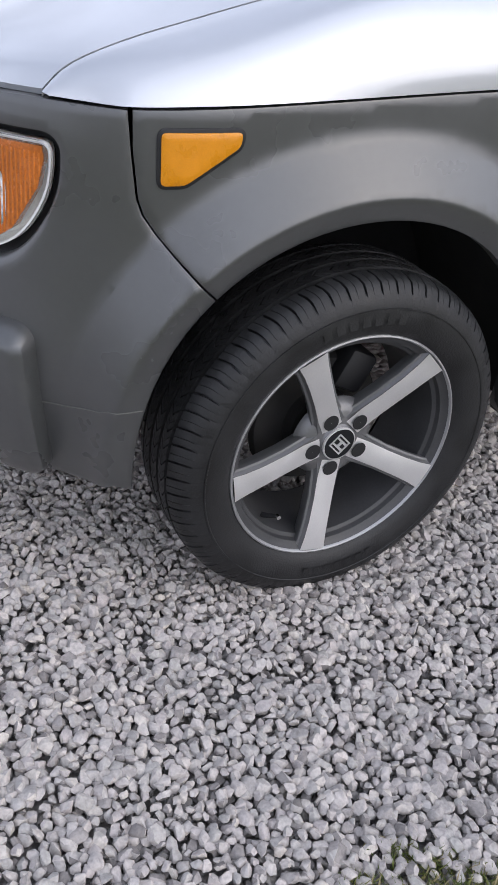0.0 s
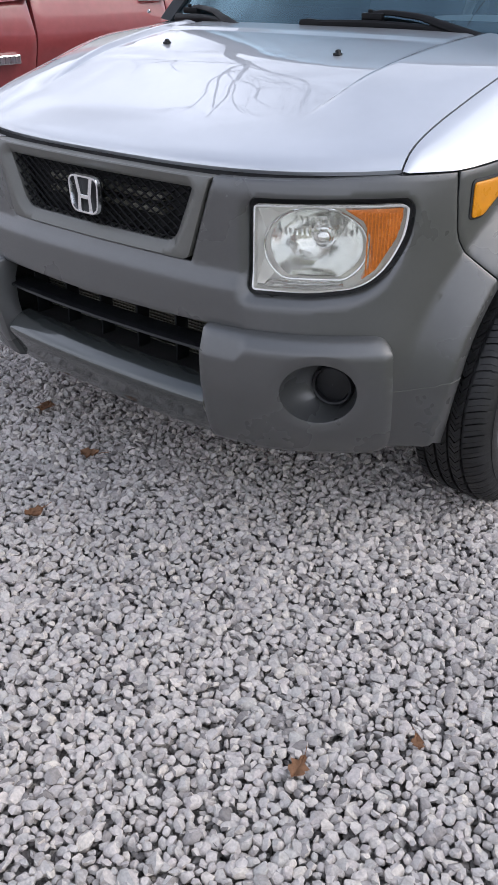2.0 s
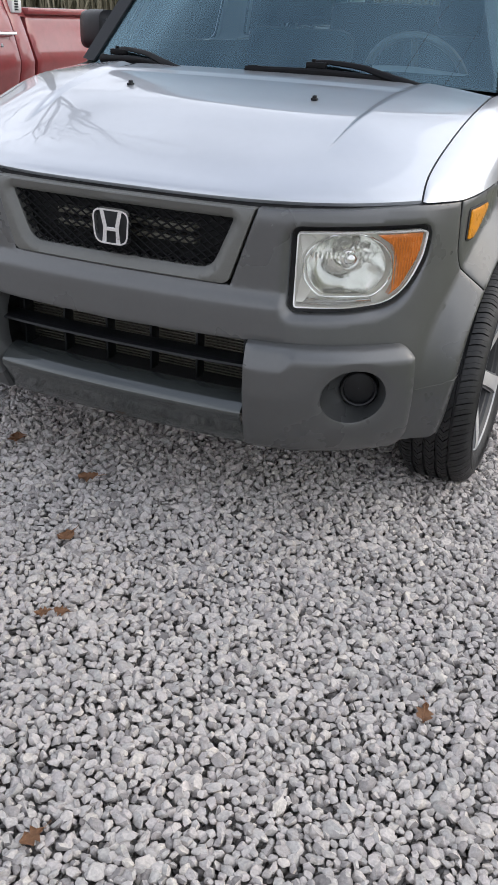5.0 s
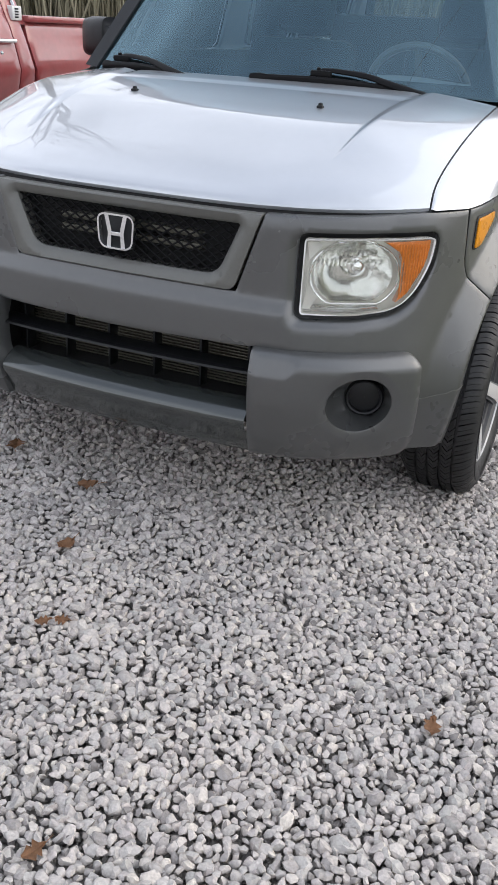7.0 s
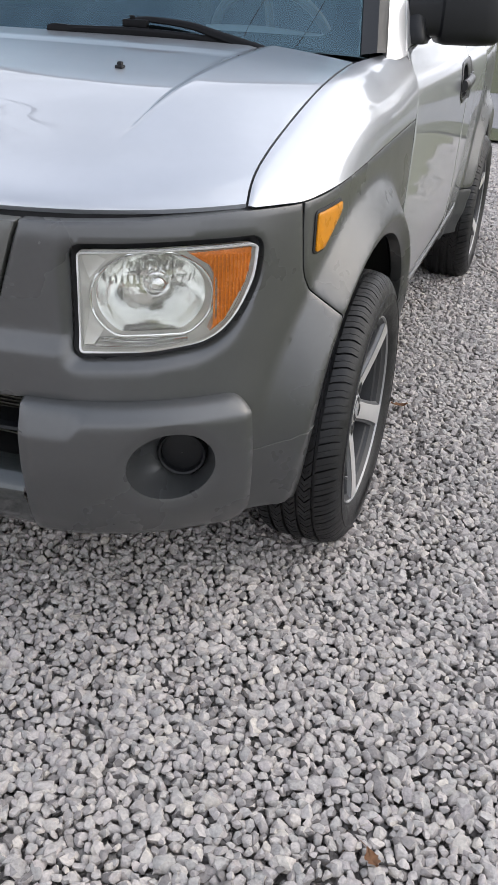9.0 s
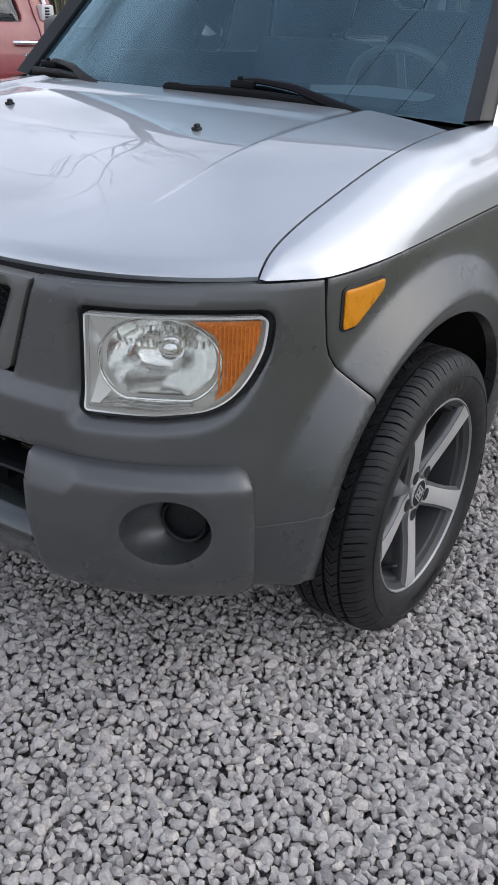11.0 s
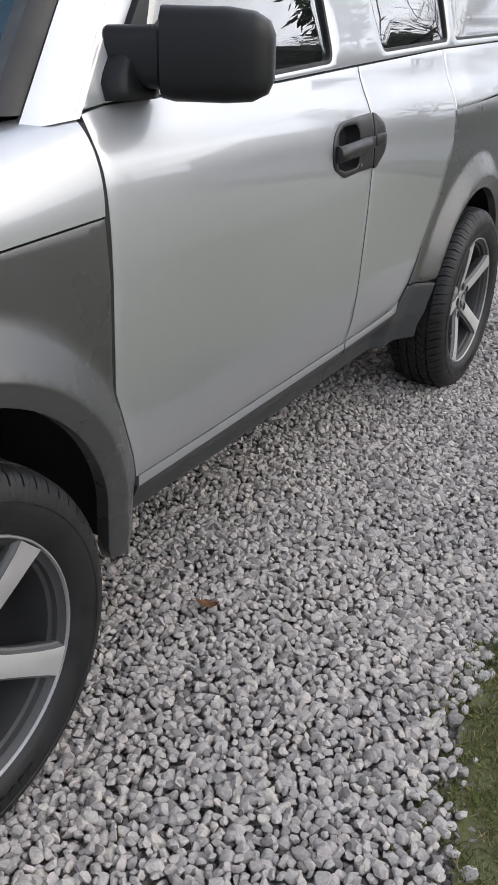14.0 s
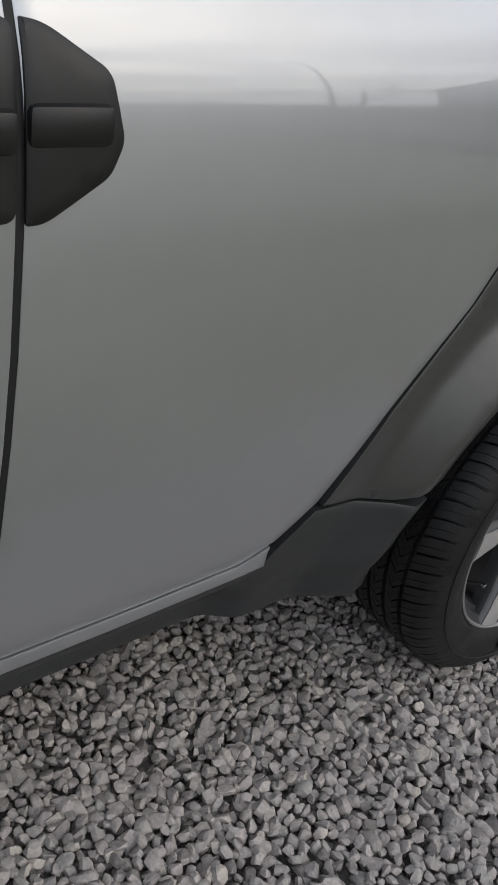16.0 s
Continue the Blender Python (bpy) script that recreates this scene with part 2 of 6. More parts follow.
M_TWIG = leafy_mat("bare_bark", [(0.0, (0.11, 0.10, 0.062)), (0.5, (0.22, 0.195, 0.125)), (1.0, (0.36, 0.32, 0.22))], 0.9)
M_BARK = leafy_mat("dark_bark", [(0.0, (0.025, 0.022, 0.018)), (1.0, (0.07, 0.06, 0.05))], 0.9)
M_NEEDLE = leafy_mat("evergreen", [(0.0, (0.02, 0.035, 0.015)), (1.0, (0.05, 0.07, 0.03))], 0.8)
M_LAWN = mat("lawn_far", (0.055, 0.062, 0.024), 0.95, 0, 0, 0.35, 1.5, 0.6, 40)
M_WINTER = mat("winter_lawn", (0.28, 0.275, 0.205), 0.95, 0, 0, 0.3, 1.5, 0.6, 40)
M_ROAD = mat("asphalt_road", (0.20, 0.20, 0.205), 0.9, 0, 0, 0.15, 2, 0.4, 120)
M_SIDING = mat("teal_siding", (0.13, 0.24, 0.26), 0.7, 0, 0, 0.1, 3)
M_WHITE = mat("white_trim", (0.7, 0.7, 0.68), 0.6, 0, 0, 0.05, 4)
M_SHINGLE = mat("dark_shingles", (0.06, 0.058, 0.056), 0.9, 0, 0, 0.3, 8, 0.5, 30)

# ---- building helpers ----


def mesh_of(name, bm, material, smooth=True):
    bmesh.ops.recalc_face_normals(bm, faces=bm.faces)
    me = bpy.data.meshes.new(name)
    bm.to_mesh(me)
    bm.free()
    me.materials.append(material)
    if smooth:
        me.polygons.foreach_set("use_smooth", [True] * len(me.polygons))
        me.set_sharp_from_angle(angle=radians(38))
    return me


def part(name, bm, material, parent, label="", smooth=True):
    """Links a bmesh as one mesh object under a thing or under a part."""
    ob = new(name, mesh_of(name, bm, material, smooth))
    ob.parent = parent
    if label:
        tagged(ob, label)
    return ob


def thing(name, label, category, group="", kind="", at=(0, 0, 0)):
    ob = new(name)
    ob.location = at
    ob.empty_display_size = 0.1
    return tagged(ob, label, category, group, kind)


def flipped(bm):
    """The same mesh mirrored to the car's other side."""
    other = bm.copy()
    for v in other.verts:
        v.co.x = -v.co.x
    bmesh.ops.reverse_faces(other, faces=other.faces)
    return other


def box(bm, x0, x1, y0, y1, z0, z1, bevel=0.0, m=None):
    vs = [bm.verts.new((x, y, z)) for x in (x0, x1) for y in (y0, y1) for z in (z0, z1)]
    fs = [bm.faces.new([vs[i] for i in f]) for f in ((0, 1, 3, 2), (4, 6, 7, 5), (0, 4, 5, 1), (2, 3, 7, 6), (0, 2, 6, 4), (1, 5, 7, 3))]
    if bevel:
        es = {e for f in fs for e in f.edges}
        r = bmesh.ops.bevel(bm, geom=list(es), offset=bevel, segments=2, affect="EDGES", profile=0.5)
        vs = list({v for f in r["faces"] for v in f.verts} | {v for v in vs if v.is_valid})
    if m is not None:
        for v in vs:
            v.co = m @ v.co
    return vs


def tube(bm, pts, radius, sides=8, cap=True):
    """A round bar along pts; radius a number or one per point."""
    pts = [Vector(p) for p in pts]
    rs = radius if isinstance(radius, (list, tuple)) else [radius] * len(pts)
    rings = []
    for i, p in enumerate(pts):
        d = (pts[min(i + 1, len(pts) - 1)] - pts[max(i - 1, 0)]).normalized()
        a = d.orthogonal().normalized() if not rings else (side - d * side.dot(d)).normalized()
        side = a
        b = d.cross(a)
        rings.append([bm.verts.new(p + (a * math.cos(k * 2 * math.pi / sides) + b * math.sin(k * 2 * math.pi / sides)) * rs[i]) for k in range(sides)])
    for r0, r1 in zip(rings, rings[1:]):
        for k in range(sides):
            bm.faces.new((r0[k], r0[(k + 1) % sides], r1[(k + 1) % sides], r1[k]))
    if cap:
        bm.faces.new(rings[0][::-1])
        bm.faces.new(rings[-1])


def grid(bm, rows, close=False):
    """Faces between rows of points."""
    vs = [[bm.verts.new(p) for p in row] for row in rows]
    for a, b in zip(vs, vs[1:]):
        n = len(a)
        for k in range(n if close else n - 1):
            bm.faces.new((a[k], a[(k + 1) % n], b[(k + 1) % n], b[k]))
    return vs


def smoothstep(t):
    t = min(1.0, max(0.0, t))
    return t * t * (3 - 2 * t)


def catmull(pts, per=12):
    pts = [Vector(p) for p in pts]
    out = []
    for i in range(len(pts) - 1):
        p0, p1, p2, p3 = pts[max(i - 1, 0)], pts[i], pts[i + 1], pts[min(i + 2, len(pts) - 1)]
        for k in range(per):
            t = k / per
            out.append(0.5 * ((2 * p1) + (p2 - p0) * t + (2 * p0 - 5 * p1 + 4 * p2 - p3) * t * t + (3 * p1 - p0 - 3 * p2 + p3) * t ** 3))
    out.append(pts[-1])
    return out


def along(curve, s):
    """The point at share s of a dense polyline's length."""
    n = len(curve)
    ls = [0.0]
    for a, b in zip(curve, curve[1:]):
        ls.append(ls[-1] + (b - a).length)
    t = s * ls[-1]
    for i in range(n - 1):
        if t <= ls[i + 1] or i == n - 2:
            return curve[i].lerp(curve[i + 1], (t - ls[i]) / max(1e-9, ls[i + 1] - ls[i]))


def rounded(poly, r, seg=5):
    """A polygon with its corners cut round; r a number or one per corner."""
    out, n = [], len(poly)
    for i in range(n):
        ri = r[i] if isinstance(r, (list, tuple)) else r
        p, a, b = Vector(poly[i]), Vector(poly[i - 1]), Vector(poly[(i + 1) % n])
        if ri <= 0:
            out.append(tuple(p))
            continue
        da, db = (a - p), (b - p)
        la, lb = min(ri, da.length * 0.49), min(ri, db.length * 0.49)
        p0, p2 = p + da.normalized() * la, p + db.normalized() * lb
        for k in range(seg + 1):
            t = k / seg
            out.append(tuple(p0 * (1 - t) ** 2 + p * 2 * t * (1 - t) + p2 * t * t))
    return out


def resample(poly, step):
    out, n = [], len(poly)
    for i in range(n):
        a, b = Vector(poly[i]), Vector(poly[(i + 1) % n])
        k = max(1, int((b - a).length / step))
        out += [tuple(a.lerp(b, j / k)) for j in range(k)]
    return out


def inside(p, poly):
    x, y, c = p[0], p[1], False
    for i in range(len(poly)):
        (x0, y0), (x1, y1) = poly[i - 1], poly[i]
        if (y0 > y) != (y1 > y) and x < (x1 - x0) * (y - y0) / (y1 - y0) + x0:
            c = not c
    return c


def area2(poly):
    return sum(poly[i - 1][0] * poly[i][1] - poly[i][0] * poly[i - 1][1] for i in range(len(poly)))


def inset(poly, d):
    """Loop moved inward by d (outward when negative)."""
    if area2(poly) < 0:
        poly = poly[::-1]
    out, n = [], len(poly)
    for i in range(n):
        a, p, b = Vector(poly[i - 1]), Vector(poly[i]), Vector(poly[(i + 1) % n])
        t = ((p - a).normalized() + (b - p).normalized())
        if t.length < 1e-6:
            t = b - p
        t.normalize()
        out.append((p.x - t.y * d, p.y + t.x * d))
    return out


def sheet(pos, outer, holes=(), step=0.02, edge=0.003, thick=0.014, guides=()):
    """A pressed panel: the plane figure outer less holes, laid on the surface pos(a, b, depth), with rounded, turned-in rims."""
    outer = resample(outer, step)
    if area2(outer) < 0:
        outer = outer[::-1]
    loops = [(outer, inset(outer, edge))]
    for h in holes:
        h = resample(h, step)
        if area2(h) < 0:
            h = h[::-1]
        loops.append((h, inset(h, -edge)))
    pts, edges = [], []
    spans = []
    for rim, lo in loops:
        n0 = len(pts)
        pts += [Vector(p) for p in lo]
        edges += [(n0 + i, n0 + (i + 1) % len(lo)) for i in range(len(lo))]
        spans.append((n0, len(lo)))
    xs, ys = [p[0] for p in outer], [p[1] for p in outer]
    guard = [l for _, l in loops]
    segs = [(Vector(l[i - 1]), Vector(l[i])) for l in guard for i in range(len(l))]
    sa = np.array([s[0] for s in segs])
    sb = np.array([s[1] for s in segs])
    sd = sb - sa
    sl = (sd ** 2).sum(1) + 1e-12
    creases = []
    for g in guides:
        last = None
        for p in g:
            ok = inside(p, guard[0]) and not any(inside(p, q) for q in guard[1:])
            if ok:
                w = np.clip(((np.array(p) - sa) * sd).sum(1) / sl, 0, 1)
                ok = (((sa + sd * w[:, None] - np.array(p)) ** 2).sum(1)).min() > (0.45 * step) ** 2
            if not ok:
                last = None
                continue
            pts.append(Vector(p))
            creases.append(p)
            if last is not None:
                edges.append((last, len(pts) - 1))
            last = len(pts) - 1
    cr = np.array(creases) if creases else np.array([(1e6, 1e6)])
    nx, ny = int((max(xs) - min(xs)) / step) + 1, int((max(ys) - min(ys)) / step) + 1
    for i in range(nx):
        for j in range(ny):
            p = (min(xs) + (i + 0.5 + 0.25 * (j % 2)) * step, min(ys) + (j + 0.5) * step)
            if not inside(p, guard[0]) or any(inside(p, g) for g in guard[1:]):
                continue
            w = np.clip(((np.array(p) - sa) * sd).sum(1) / sl, 0, 1)
            if (((sa + sd * w[:, None] - np.array(p)) ** 2).sum(1)).min() > (0.45 * step) ** 2 and ((cr - np.array(p)) ** 2).sum(1).min() > (0.5 * step) ** 2:
                pts.append(Vector(p))
    from_cdt = geometry.delaunay_2d_cdt(pts, edges, [], 0, 1e-6)
    co, tri, orig = from_cdt[0], from_cdt[2], from_cdt[3]
    bm = bmesh.new()
    vs = [bm.verts.new(pos(p.x, p.y, 0.0)) for p in co]
    back = {}
    for k, o in enumerate(orig):
        for q in o:
            back[q] = k
    for t in tri:
        c = (sum(co[k].x for k in t) / 3, sum(co[k].y for k in t) / 3)
        if inside(c, guard[0]) and not any(inside(c, g) for g in guard[1:]):
            bm.faces.new([vs[k] for k in t])
    for (rim, lo), (n0, n) in zip(loops, spans):
        r1 = [bm.verts.new(pos(p[0], p[1], edge * 0.5)) for p in rim]
        r2 = [bm.verts.new(pos(p[0], p[1], thick)) for p in rim]
        for i in range(n):
            j = (i + 1) % n
            a, b = vs[back[n0 + i]], vs[back[n0 + j]]
            if a is not b:
                bm.faces.new((a, b, r1[j], r1[i]))
            bm.faces.new((r1[i], r1[j], r2[j], r2[i]))
    for v in [v for v in bm.verts if not v.link_faces]:
        bm.verts.remove(v)
    return bm


def lathe(bm, profile, seg, axis="x", centre=(0, 0, 0), close=False):
    """Turns (along, radius) points round the x or y axis."""
    c = Vector(centre)
    rows = []
    for a, r in profile:
        ring = []
        for k in range(seg):
            t = 2 * math.pi * k / seg
            o = (a, r * math.cos(t), r * math.sin(t)) if axis == "x" else (r * math.cos(t), a, r * math.sin(t))
            ring.append(c + Vector(o))
        rows.append(ring)
    return grid(bm, rows, close=True)


# ---- the car's skin ----
PLAN = catmull([(0, -0.748), (0.2, -0.743), (0.36, -0.731), (0.48, -0.710), (0.58, -0.665), (0.67, -0.600), (0.735, -0.540), (0.785, -0.460), (0.812, -0.390),
                (0.828, -0.30), (0.838, -0.15), (0.846, 0.1), (0.854, 0.44), (0.862, 0.9), (0.865, 1.5), (0.858, 2.1), (0.85, 2.6), (0.83, 3.0), (0.79, 3.25), (0.70, 3.38), (0.5, 3.45), (0, 3.47)], 10)
PL_X, PL_Y = np.array([p.x for p in PLAN]), np.array([p.y for p in PLAN])
PL_U = np.concatenate([[0], np.cumsum(np.hypot(np.diff(PL_X), np.diff(PL_Y)))])
TX, TY = np.gradient(PL_X, PL_U), np.gradient(PL_Y, PL_U)


def ux(x):
    """Distance round the plan to the front point at that x."""
    n = int(np.argmax(PL_Y > -0.44))
    return math.copysign(float(np.interp(abs(x), PL_X[:n], PL_U[:n])), x)


def uy(y):
    """Distance round the plan to the side point at that y."""
    a, b = int(np.argmax(PL_Y > -0.62)), int(np.argmax(PL_Y > 3.3))
    return float(np.interp(y, PL_Y[a:b], PL_U[a:b]))


def curve_fn(rows, soft=4.5):
    zs, ds = np.array(rows).T
    q = np.linspace(0.1, 1.3, 241)
    v = np.interp(q, zs, ds)
    k = np.exp(-0.5 * (np.arange(-12, 13) / soft) ** 2)
    v = np.convolve(np.pad(v, 12, "edge"), k / k.sum(), "valid")
    return lambda z: float(np.interp(z, q, v))


FRONT = curve_fn([(0.20, -0.045), (0.27, -0.022), (0.34, -0.003), (0.44, 0.018), (0.56, 0.021), (0.662, 0.019), (0.694, 0.0), (0.87, 0.0), (0.90, -0.006), (0.92, -0.02)], 0.9)
FRONT_SOFT = curve_fn([(0.20, -0.045), (0.27, -0.022), (0.34, -0.003), (0.44, 0.016), (0.54, 0.020), (0.76, 0.0), (0.87, 0.0), (0.90, -0.006), (0.92, -0.02)], 5)
TUCK = curve_fn([(0.20, -0.048), (0.27, -0.026), (0.34, -0.009), (0.44, 0.0)])
SIDE = curve_fn([(0.25, -0.05), (0.33, -0.035), (0.41, -0.028), (0.48, -0.012), (0.6, -0.003), (0.75, 0.0), (0.95, 0.004), (1.04, 0.0), (1.09, -0.018), (1.14, -0.048), (1.20, -0.064), (1.26, -0.080)])
U_A, U_B, U_MID = ux(0.62), uy(-0.34), ux(0.43)
WHEEL_F, WHEEL_R = (0.0, 0.316), (2.575, 0.320)
HEAD = [(ux(0.478), 0.849), (ux(0.748), 0.857), (ux(0.7495), 0.832), (ux(0.7455), 0.780), (ux(0.719), 0.712), (ux(0.680), 0.678), (ux(0.60), 0.666), (ux(0.478), 0.664)]
HEAD_OUT = rounded(HEAD, [0.012, 0.016, 0.02, 0.05, 0.05, 0.03, 0.02, 0.012])
PK = [(a - 0.010, b - 0.010) for a, b in resample(HEAD_OUT, 0.02)]
PK_OFF = 0.021
PK_A = np.array(PK)
PK_D = np.roll(PK_A, -1, 0) - PK_A
PK_L = (PK_D ** 2).sum(1) + 1e-12
PK_BOX = (PK_A[:, 0].min() - 0.05, PK_A[:, 0].max() + 0.05, PK_A[:, 1].min() - 0.05, PK_A[:, 1].max() + 0.05)


def arch_r(w, a):
    """The wheel opening's reach in the direction a: tallest at the top."""
    return 0.447 - 0.047 * math.cos(a) ** 4 if w is WHEEL_F else 0.428


def skin_off(u, z):
    s = smoothstep((abs(u) - U_A) / (U_B - U_A))
    k = smoothstep((abs(u) - U_MID) / 0.09)
    d = (1 - s) * ((1 - k) * FRONT(z) + k * FRONT_SOFT(z)) + s * SIDE(z)
    y = float(np.interp(abs(u), PL_U, PL_Y))
    if z < 0.70:
        d += s * (TUCK(z) - SIDE(z)) * (1 - smoothstep((y + 0.45) / 0.8)) * smoothstep((0.70 - z) / 0.2)
    sb = max(s, smoothstep((y + 0.575) / 0.17)) if y < 1.0 else s
    if sb > 0.02:
        for w, full in ((WHEEL_F, 0.054), (WHEEL_R, 0.043)):
            r = math.hypot(y - w[0], z - w[1])
            if r < 0.70:
                r -= arch_r(w, math.atan2(z - w[1], y - w[0])) - 0.44
                g = min(1.0, max(0.0, (0.578 - r) / 0.096))
                bump = full * (g - 0.1 if g > 0.2 else 2.5 * g * g) / 0.9
                if r < 0.482:
                    bump -= (0.482 - r) * 0.34
                d += sb * bump
    if PK_BOX[0] < abs(u) < PK_BOX[1] and PK_BOX[2] < z < PK_BOX[3]:
        p = np.array((abs(u), z))
        w = np.clip(((p - PK_A) * PK_D).sum(1) / PK_L, 0, 1)
        sd = math.sqrt((((PK_A + PK_D * w[:, None] - p) ** 2).sum(1)).min())
        sd = (-sd if inside((abs(u), z), PK) else sd) - PK_OFF
        d -= 0.017 * smoothstep((0.006 - sd) / 0.028)
    return d


def skin(off=0.0):
    def pos(u, z, depth):
        x, y = np.interp(abs(u), PL_U, PL_X), np.interp(abs(u), PL_U, PL_Y)
        tx, ty = np.interp(abs(u), PL_U, TX), np.interp(abs(u), PL_U, TY)
        l = math.hypot(tx, ty)
        nx, ny = ty / l, -tx / l
        d = skin_off(u, z) + off - depth
        px, py = x + nx * d, y + ny * d
        return (math.copysign(px, u) if u else px * 0 + (px if abs(px) > 1e-6 else 0), py, z)
    return pos


def arch_guides(wheel):
    """Lines along the creases of a wheel arch, so that the mesh follows them."""
    out = []
    for dr in (0.030, 0.039, 0.045, 0.120):
        ln = []
        for k in range(73):
            a = radians(-20 + 220 * k / 72)
            r = arch_r(wheel, a) + dr
            ln.append((uy(wheel[0] + r * math.cos(a)), wheel[1] + r * math.sin(a)))
        out.append(ln)
    return out


def pocket_guides():
    """Lines round the headlight pocket's rim and foot."""
    out = []
    for off in (0.007, -0.001, -0.008, -0.015, -0.022):
        q = resample(rounded(inset(resample(PK, 0.012), -PK_OFF - off), 0.01, 2), 0.012)
        out += [q + q[:1], [(-a, b) for a, b in q + q[:1]]]
    return out


def arch(wheel, a0, a1, n=24):
    """Points on a wheel opening, from angle a0 to a1 (0: rearward, 90: up), as (round the plan, height)."""
    out = []
    for k in range(n + 1):
        a = radians(a0 + (a1 - a0) * k / n)
        r = arch_r(wheel, a)
        out.append((uy(wheel[0] + r * math.cos(a)), wheel[1] + r * math.sin(a)))
    return out

# ---- setting: ground ----
bm = bmesh.new()
S = 300.0
grid(bm, [[(x, y, -0.034) for x in (-S, -20, -3, 3, 20, S)] for y in (-S, -20, -4, 4, 20, S)])
tagged(part("ground", bm, M_GROUND, None, smooth=False), "grey crushed limestone gravel ground reaching far off", "ground", kind="structure")

rng = np.random.default_rng(7)


def hull_stone(seed, points):
    """A broken, slightly rounded pebble from a hull of scattered points."""
    r = random.Random(seed)
    b = bmesh.new()
    for _ in range(points):
        v = Vector((r.gauss(0, 1), r.gauss(0, 1), r.gauss(0, 1))).normalized()
        v = Vector([math.copysign(abs(c) ** 0.86, c) for c in v])
        b.verts.new((v.x * r.uniform(0.9, 1.1), v.y * r.uniform(0.64, 0.88), v.z * r.uniform(0.50, 0.74)))
    h = bmesh.ops.convex_hull(b, input=b.verts)
    bmesh.ops.delete(b, geom=[g for g in h["geom_interior"] if isinstance(g, bmesh.types.BMVert)], context="VERTS")
    bmesh.ops.triangulate(b, faces=b.faces)
    b.verts.index_update()
    vs = np.array([v.co for v in b.verts])
    fs = np.array([[v.index for v in f.verts] for f in b.faces])
    b.free()
    return vs, fs


STONES = [hull_stone(k, 20 + k % 4) for k in range(30)]
LOW_STONES = [hull_stone(60 + k, 12) for k in range(10)]


def turns(n, tilt):
    """Random turns: any heading, leaning by about tilt."""
    a, b, c = rng.uniform(0, 2 * np.pi, n), rng.normal(0, tilt, n), rng.normal(0, tilt, n)
    ca, sa, cb, sb, cc, sc = np.cos(a), np.sin(a), np.cos(b), np.sin(b), np.cos(c), np.sin(c)
    z = np.zeros(n)
    o = np.ones(n)
    rz = np.stack([ca, -sa, z, sa, ca, z, z, z, o], 1).reshape(-1, 3, 3)
    rx = np.stack([o, z, z, z, cb, -sb, z, sb, cb], 1).reshape(-1, 3, 3)
    ry = np.stack([cc, z, sc, z, o, z, -sc, z, cc], 1).reshape(-1, 3, 3)
    return rx @ ry @ rz


def scatter(name, shapes, places, sizes, tilt, material, smooth):
    verts, faces, base = [], [], 0
    kind = rng.integers(0, len(shapes), len(places))
    rot = turns(len(places), tilt)
    for k, (vs, fs) in enumerate(shapes):
        pick = np.where(kind == k)[0]
        if not len(pick):
            continue
        p = np.einsum("nij,vj->nvi", rot[pick], vs) * sizes[pick][:, None, None] + places[pick][:, None, :]
        verts.append(p.reshape(-1, 3))
        faces.append((fs[None] + (base + np.arange(len(pick)) * len(vs))[:, None, None]).reshape(-1, 3))
        base += len(pick) * len(vs)
    v, f = np.concatenate(verts), np.concatenate(faces)
    me = bpy.data.meshes.new(name)
    me.vertices.add(len(v))
    me.vertices.foreach_set("co", v.astype(np.float32).ravel())
    me.loops.add(f.size)
    me.loops.foreach_set("vertex_index", f.astype(np.int32).ravel())
    me.polygons.add(len(f))
    me.polygons.foreach_set("loop_start", np.arange(0, f.size, 3, dtype=np.int32))
    me.polygons.foreach_set("use_smooth", np.full(len(f), smooth))
    me.update(calc_edges=True)
    if smooth:
        me.set_sharp_from_angle(angle=radians(36))
    me.materials.append(material)
    return new(name, me)


def strew(x0, x1, y0, y1, cell):
    """Jittered rows of places, so that stones lie close but not in line."""
    nx, ny = int((x1 - x0) / cell), int((y1 - y0) / cell)
    gx, gy = np.meshgrid(np.arange(nx), np.arange(ny))
    x = x0 + (gx + 0.5 * (gy % 2)).ravel() * cell + rng.normal(0, cell * 0.20, nx * ny)
    y = y0 + gy.ravel() * cell + rng.normal(0, cell * 0.20, nx * ny)
    return np.stack([x, y], 1)


def verge(y):
    """Where the grass begins beside the gravel."""
    return 1.51 + 0.05 * np.sin(y * 2.3 + 0.6) + 0.035 * np.sin(y * 7.1) - 0.06 * np.exp(-((y - 0.85) / 0.35) ** 2) + 0.26 * np.clip((-0.30 - y) / 0.8, 0, 1)


xy = np.concatenate([strew(-1.25, 1.75, -2.15, -0.2, 0.0174), strew(0.25, 1.75, -0.2, 2.9, 0.0174), strew(0.25, 1.75, 2.9, 3.3, 0.02), strew(-1.6, -0.3, -0.2, 1.2, 0.026), strew(0.2, 1.9, 3.3, 6.6, 0.022), strew(-0.9, 0.1, -0.2, 0.5, 0.026)])
xy = xy[(xy[:, 0] < verge(xy[:, 1]) + np.abs(rng.normal(0, 0.045, len(xy))))]
n = len(xy)
zz = rng.uniform(-0.007, 0.003, n) + 0.004 * np.sin(xy[:, 0] * 5.1 + 1) * np.sin(xy[:, 1] * 4.3)
for wy in (0.0, 2.575):
    zz -= 0.022 * np.exp(-((xy[:, 0] - 0.80) / 0.17) ** 2 - ((xy[:, 1] - wy) / 0.26) ** 2)
size = np.clip(rng.lognormal(math.log(0.0125), 0.21, n), 0.0080, 0.0215)
size[xy[:, 1] > 3.3] *= 1.45
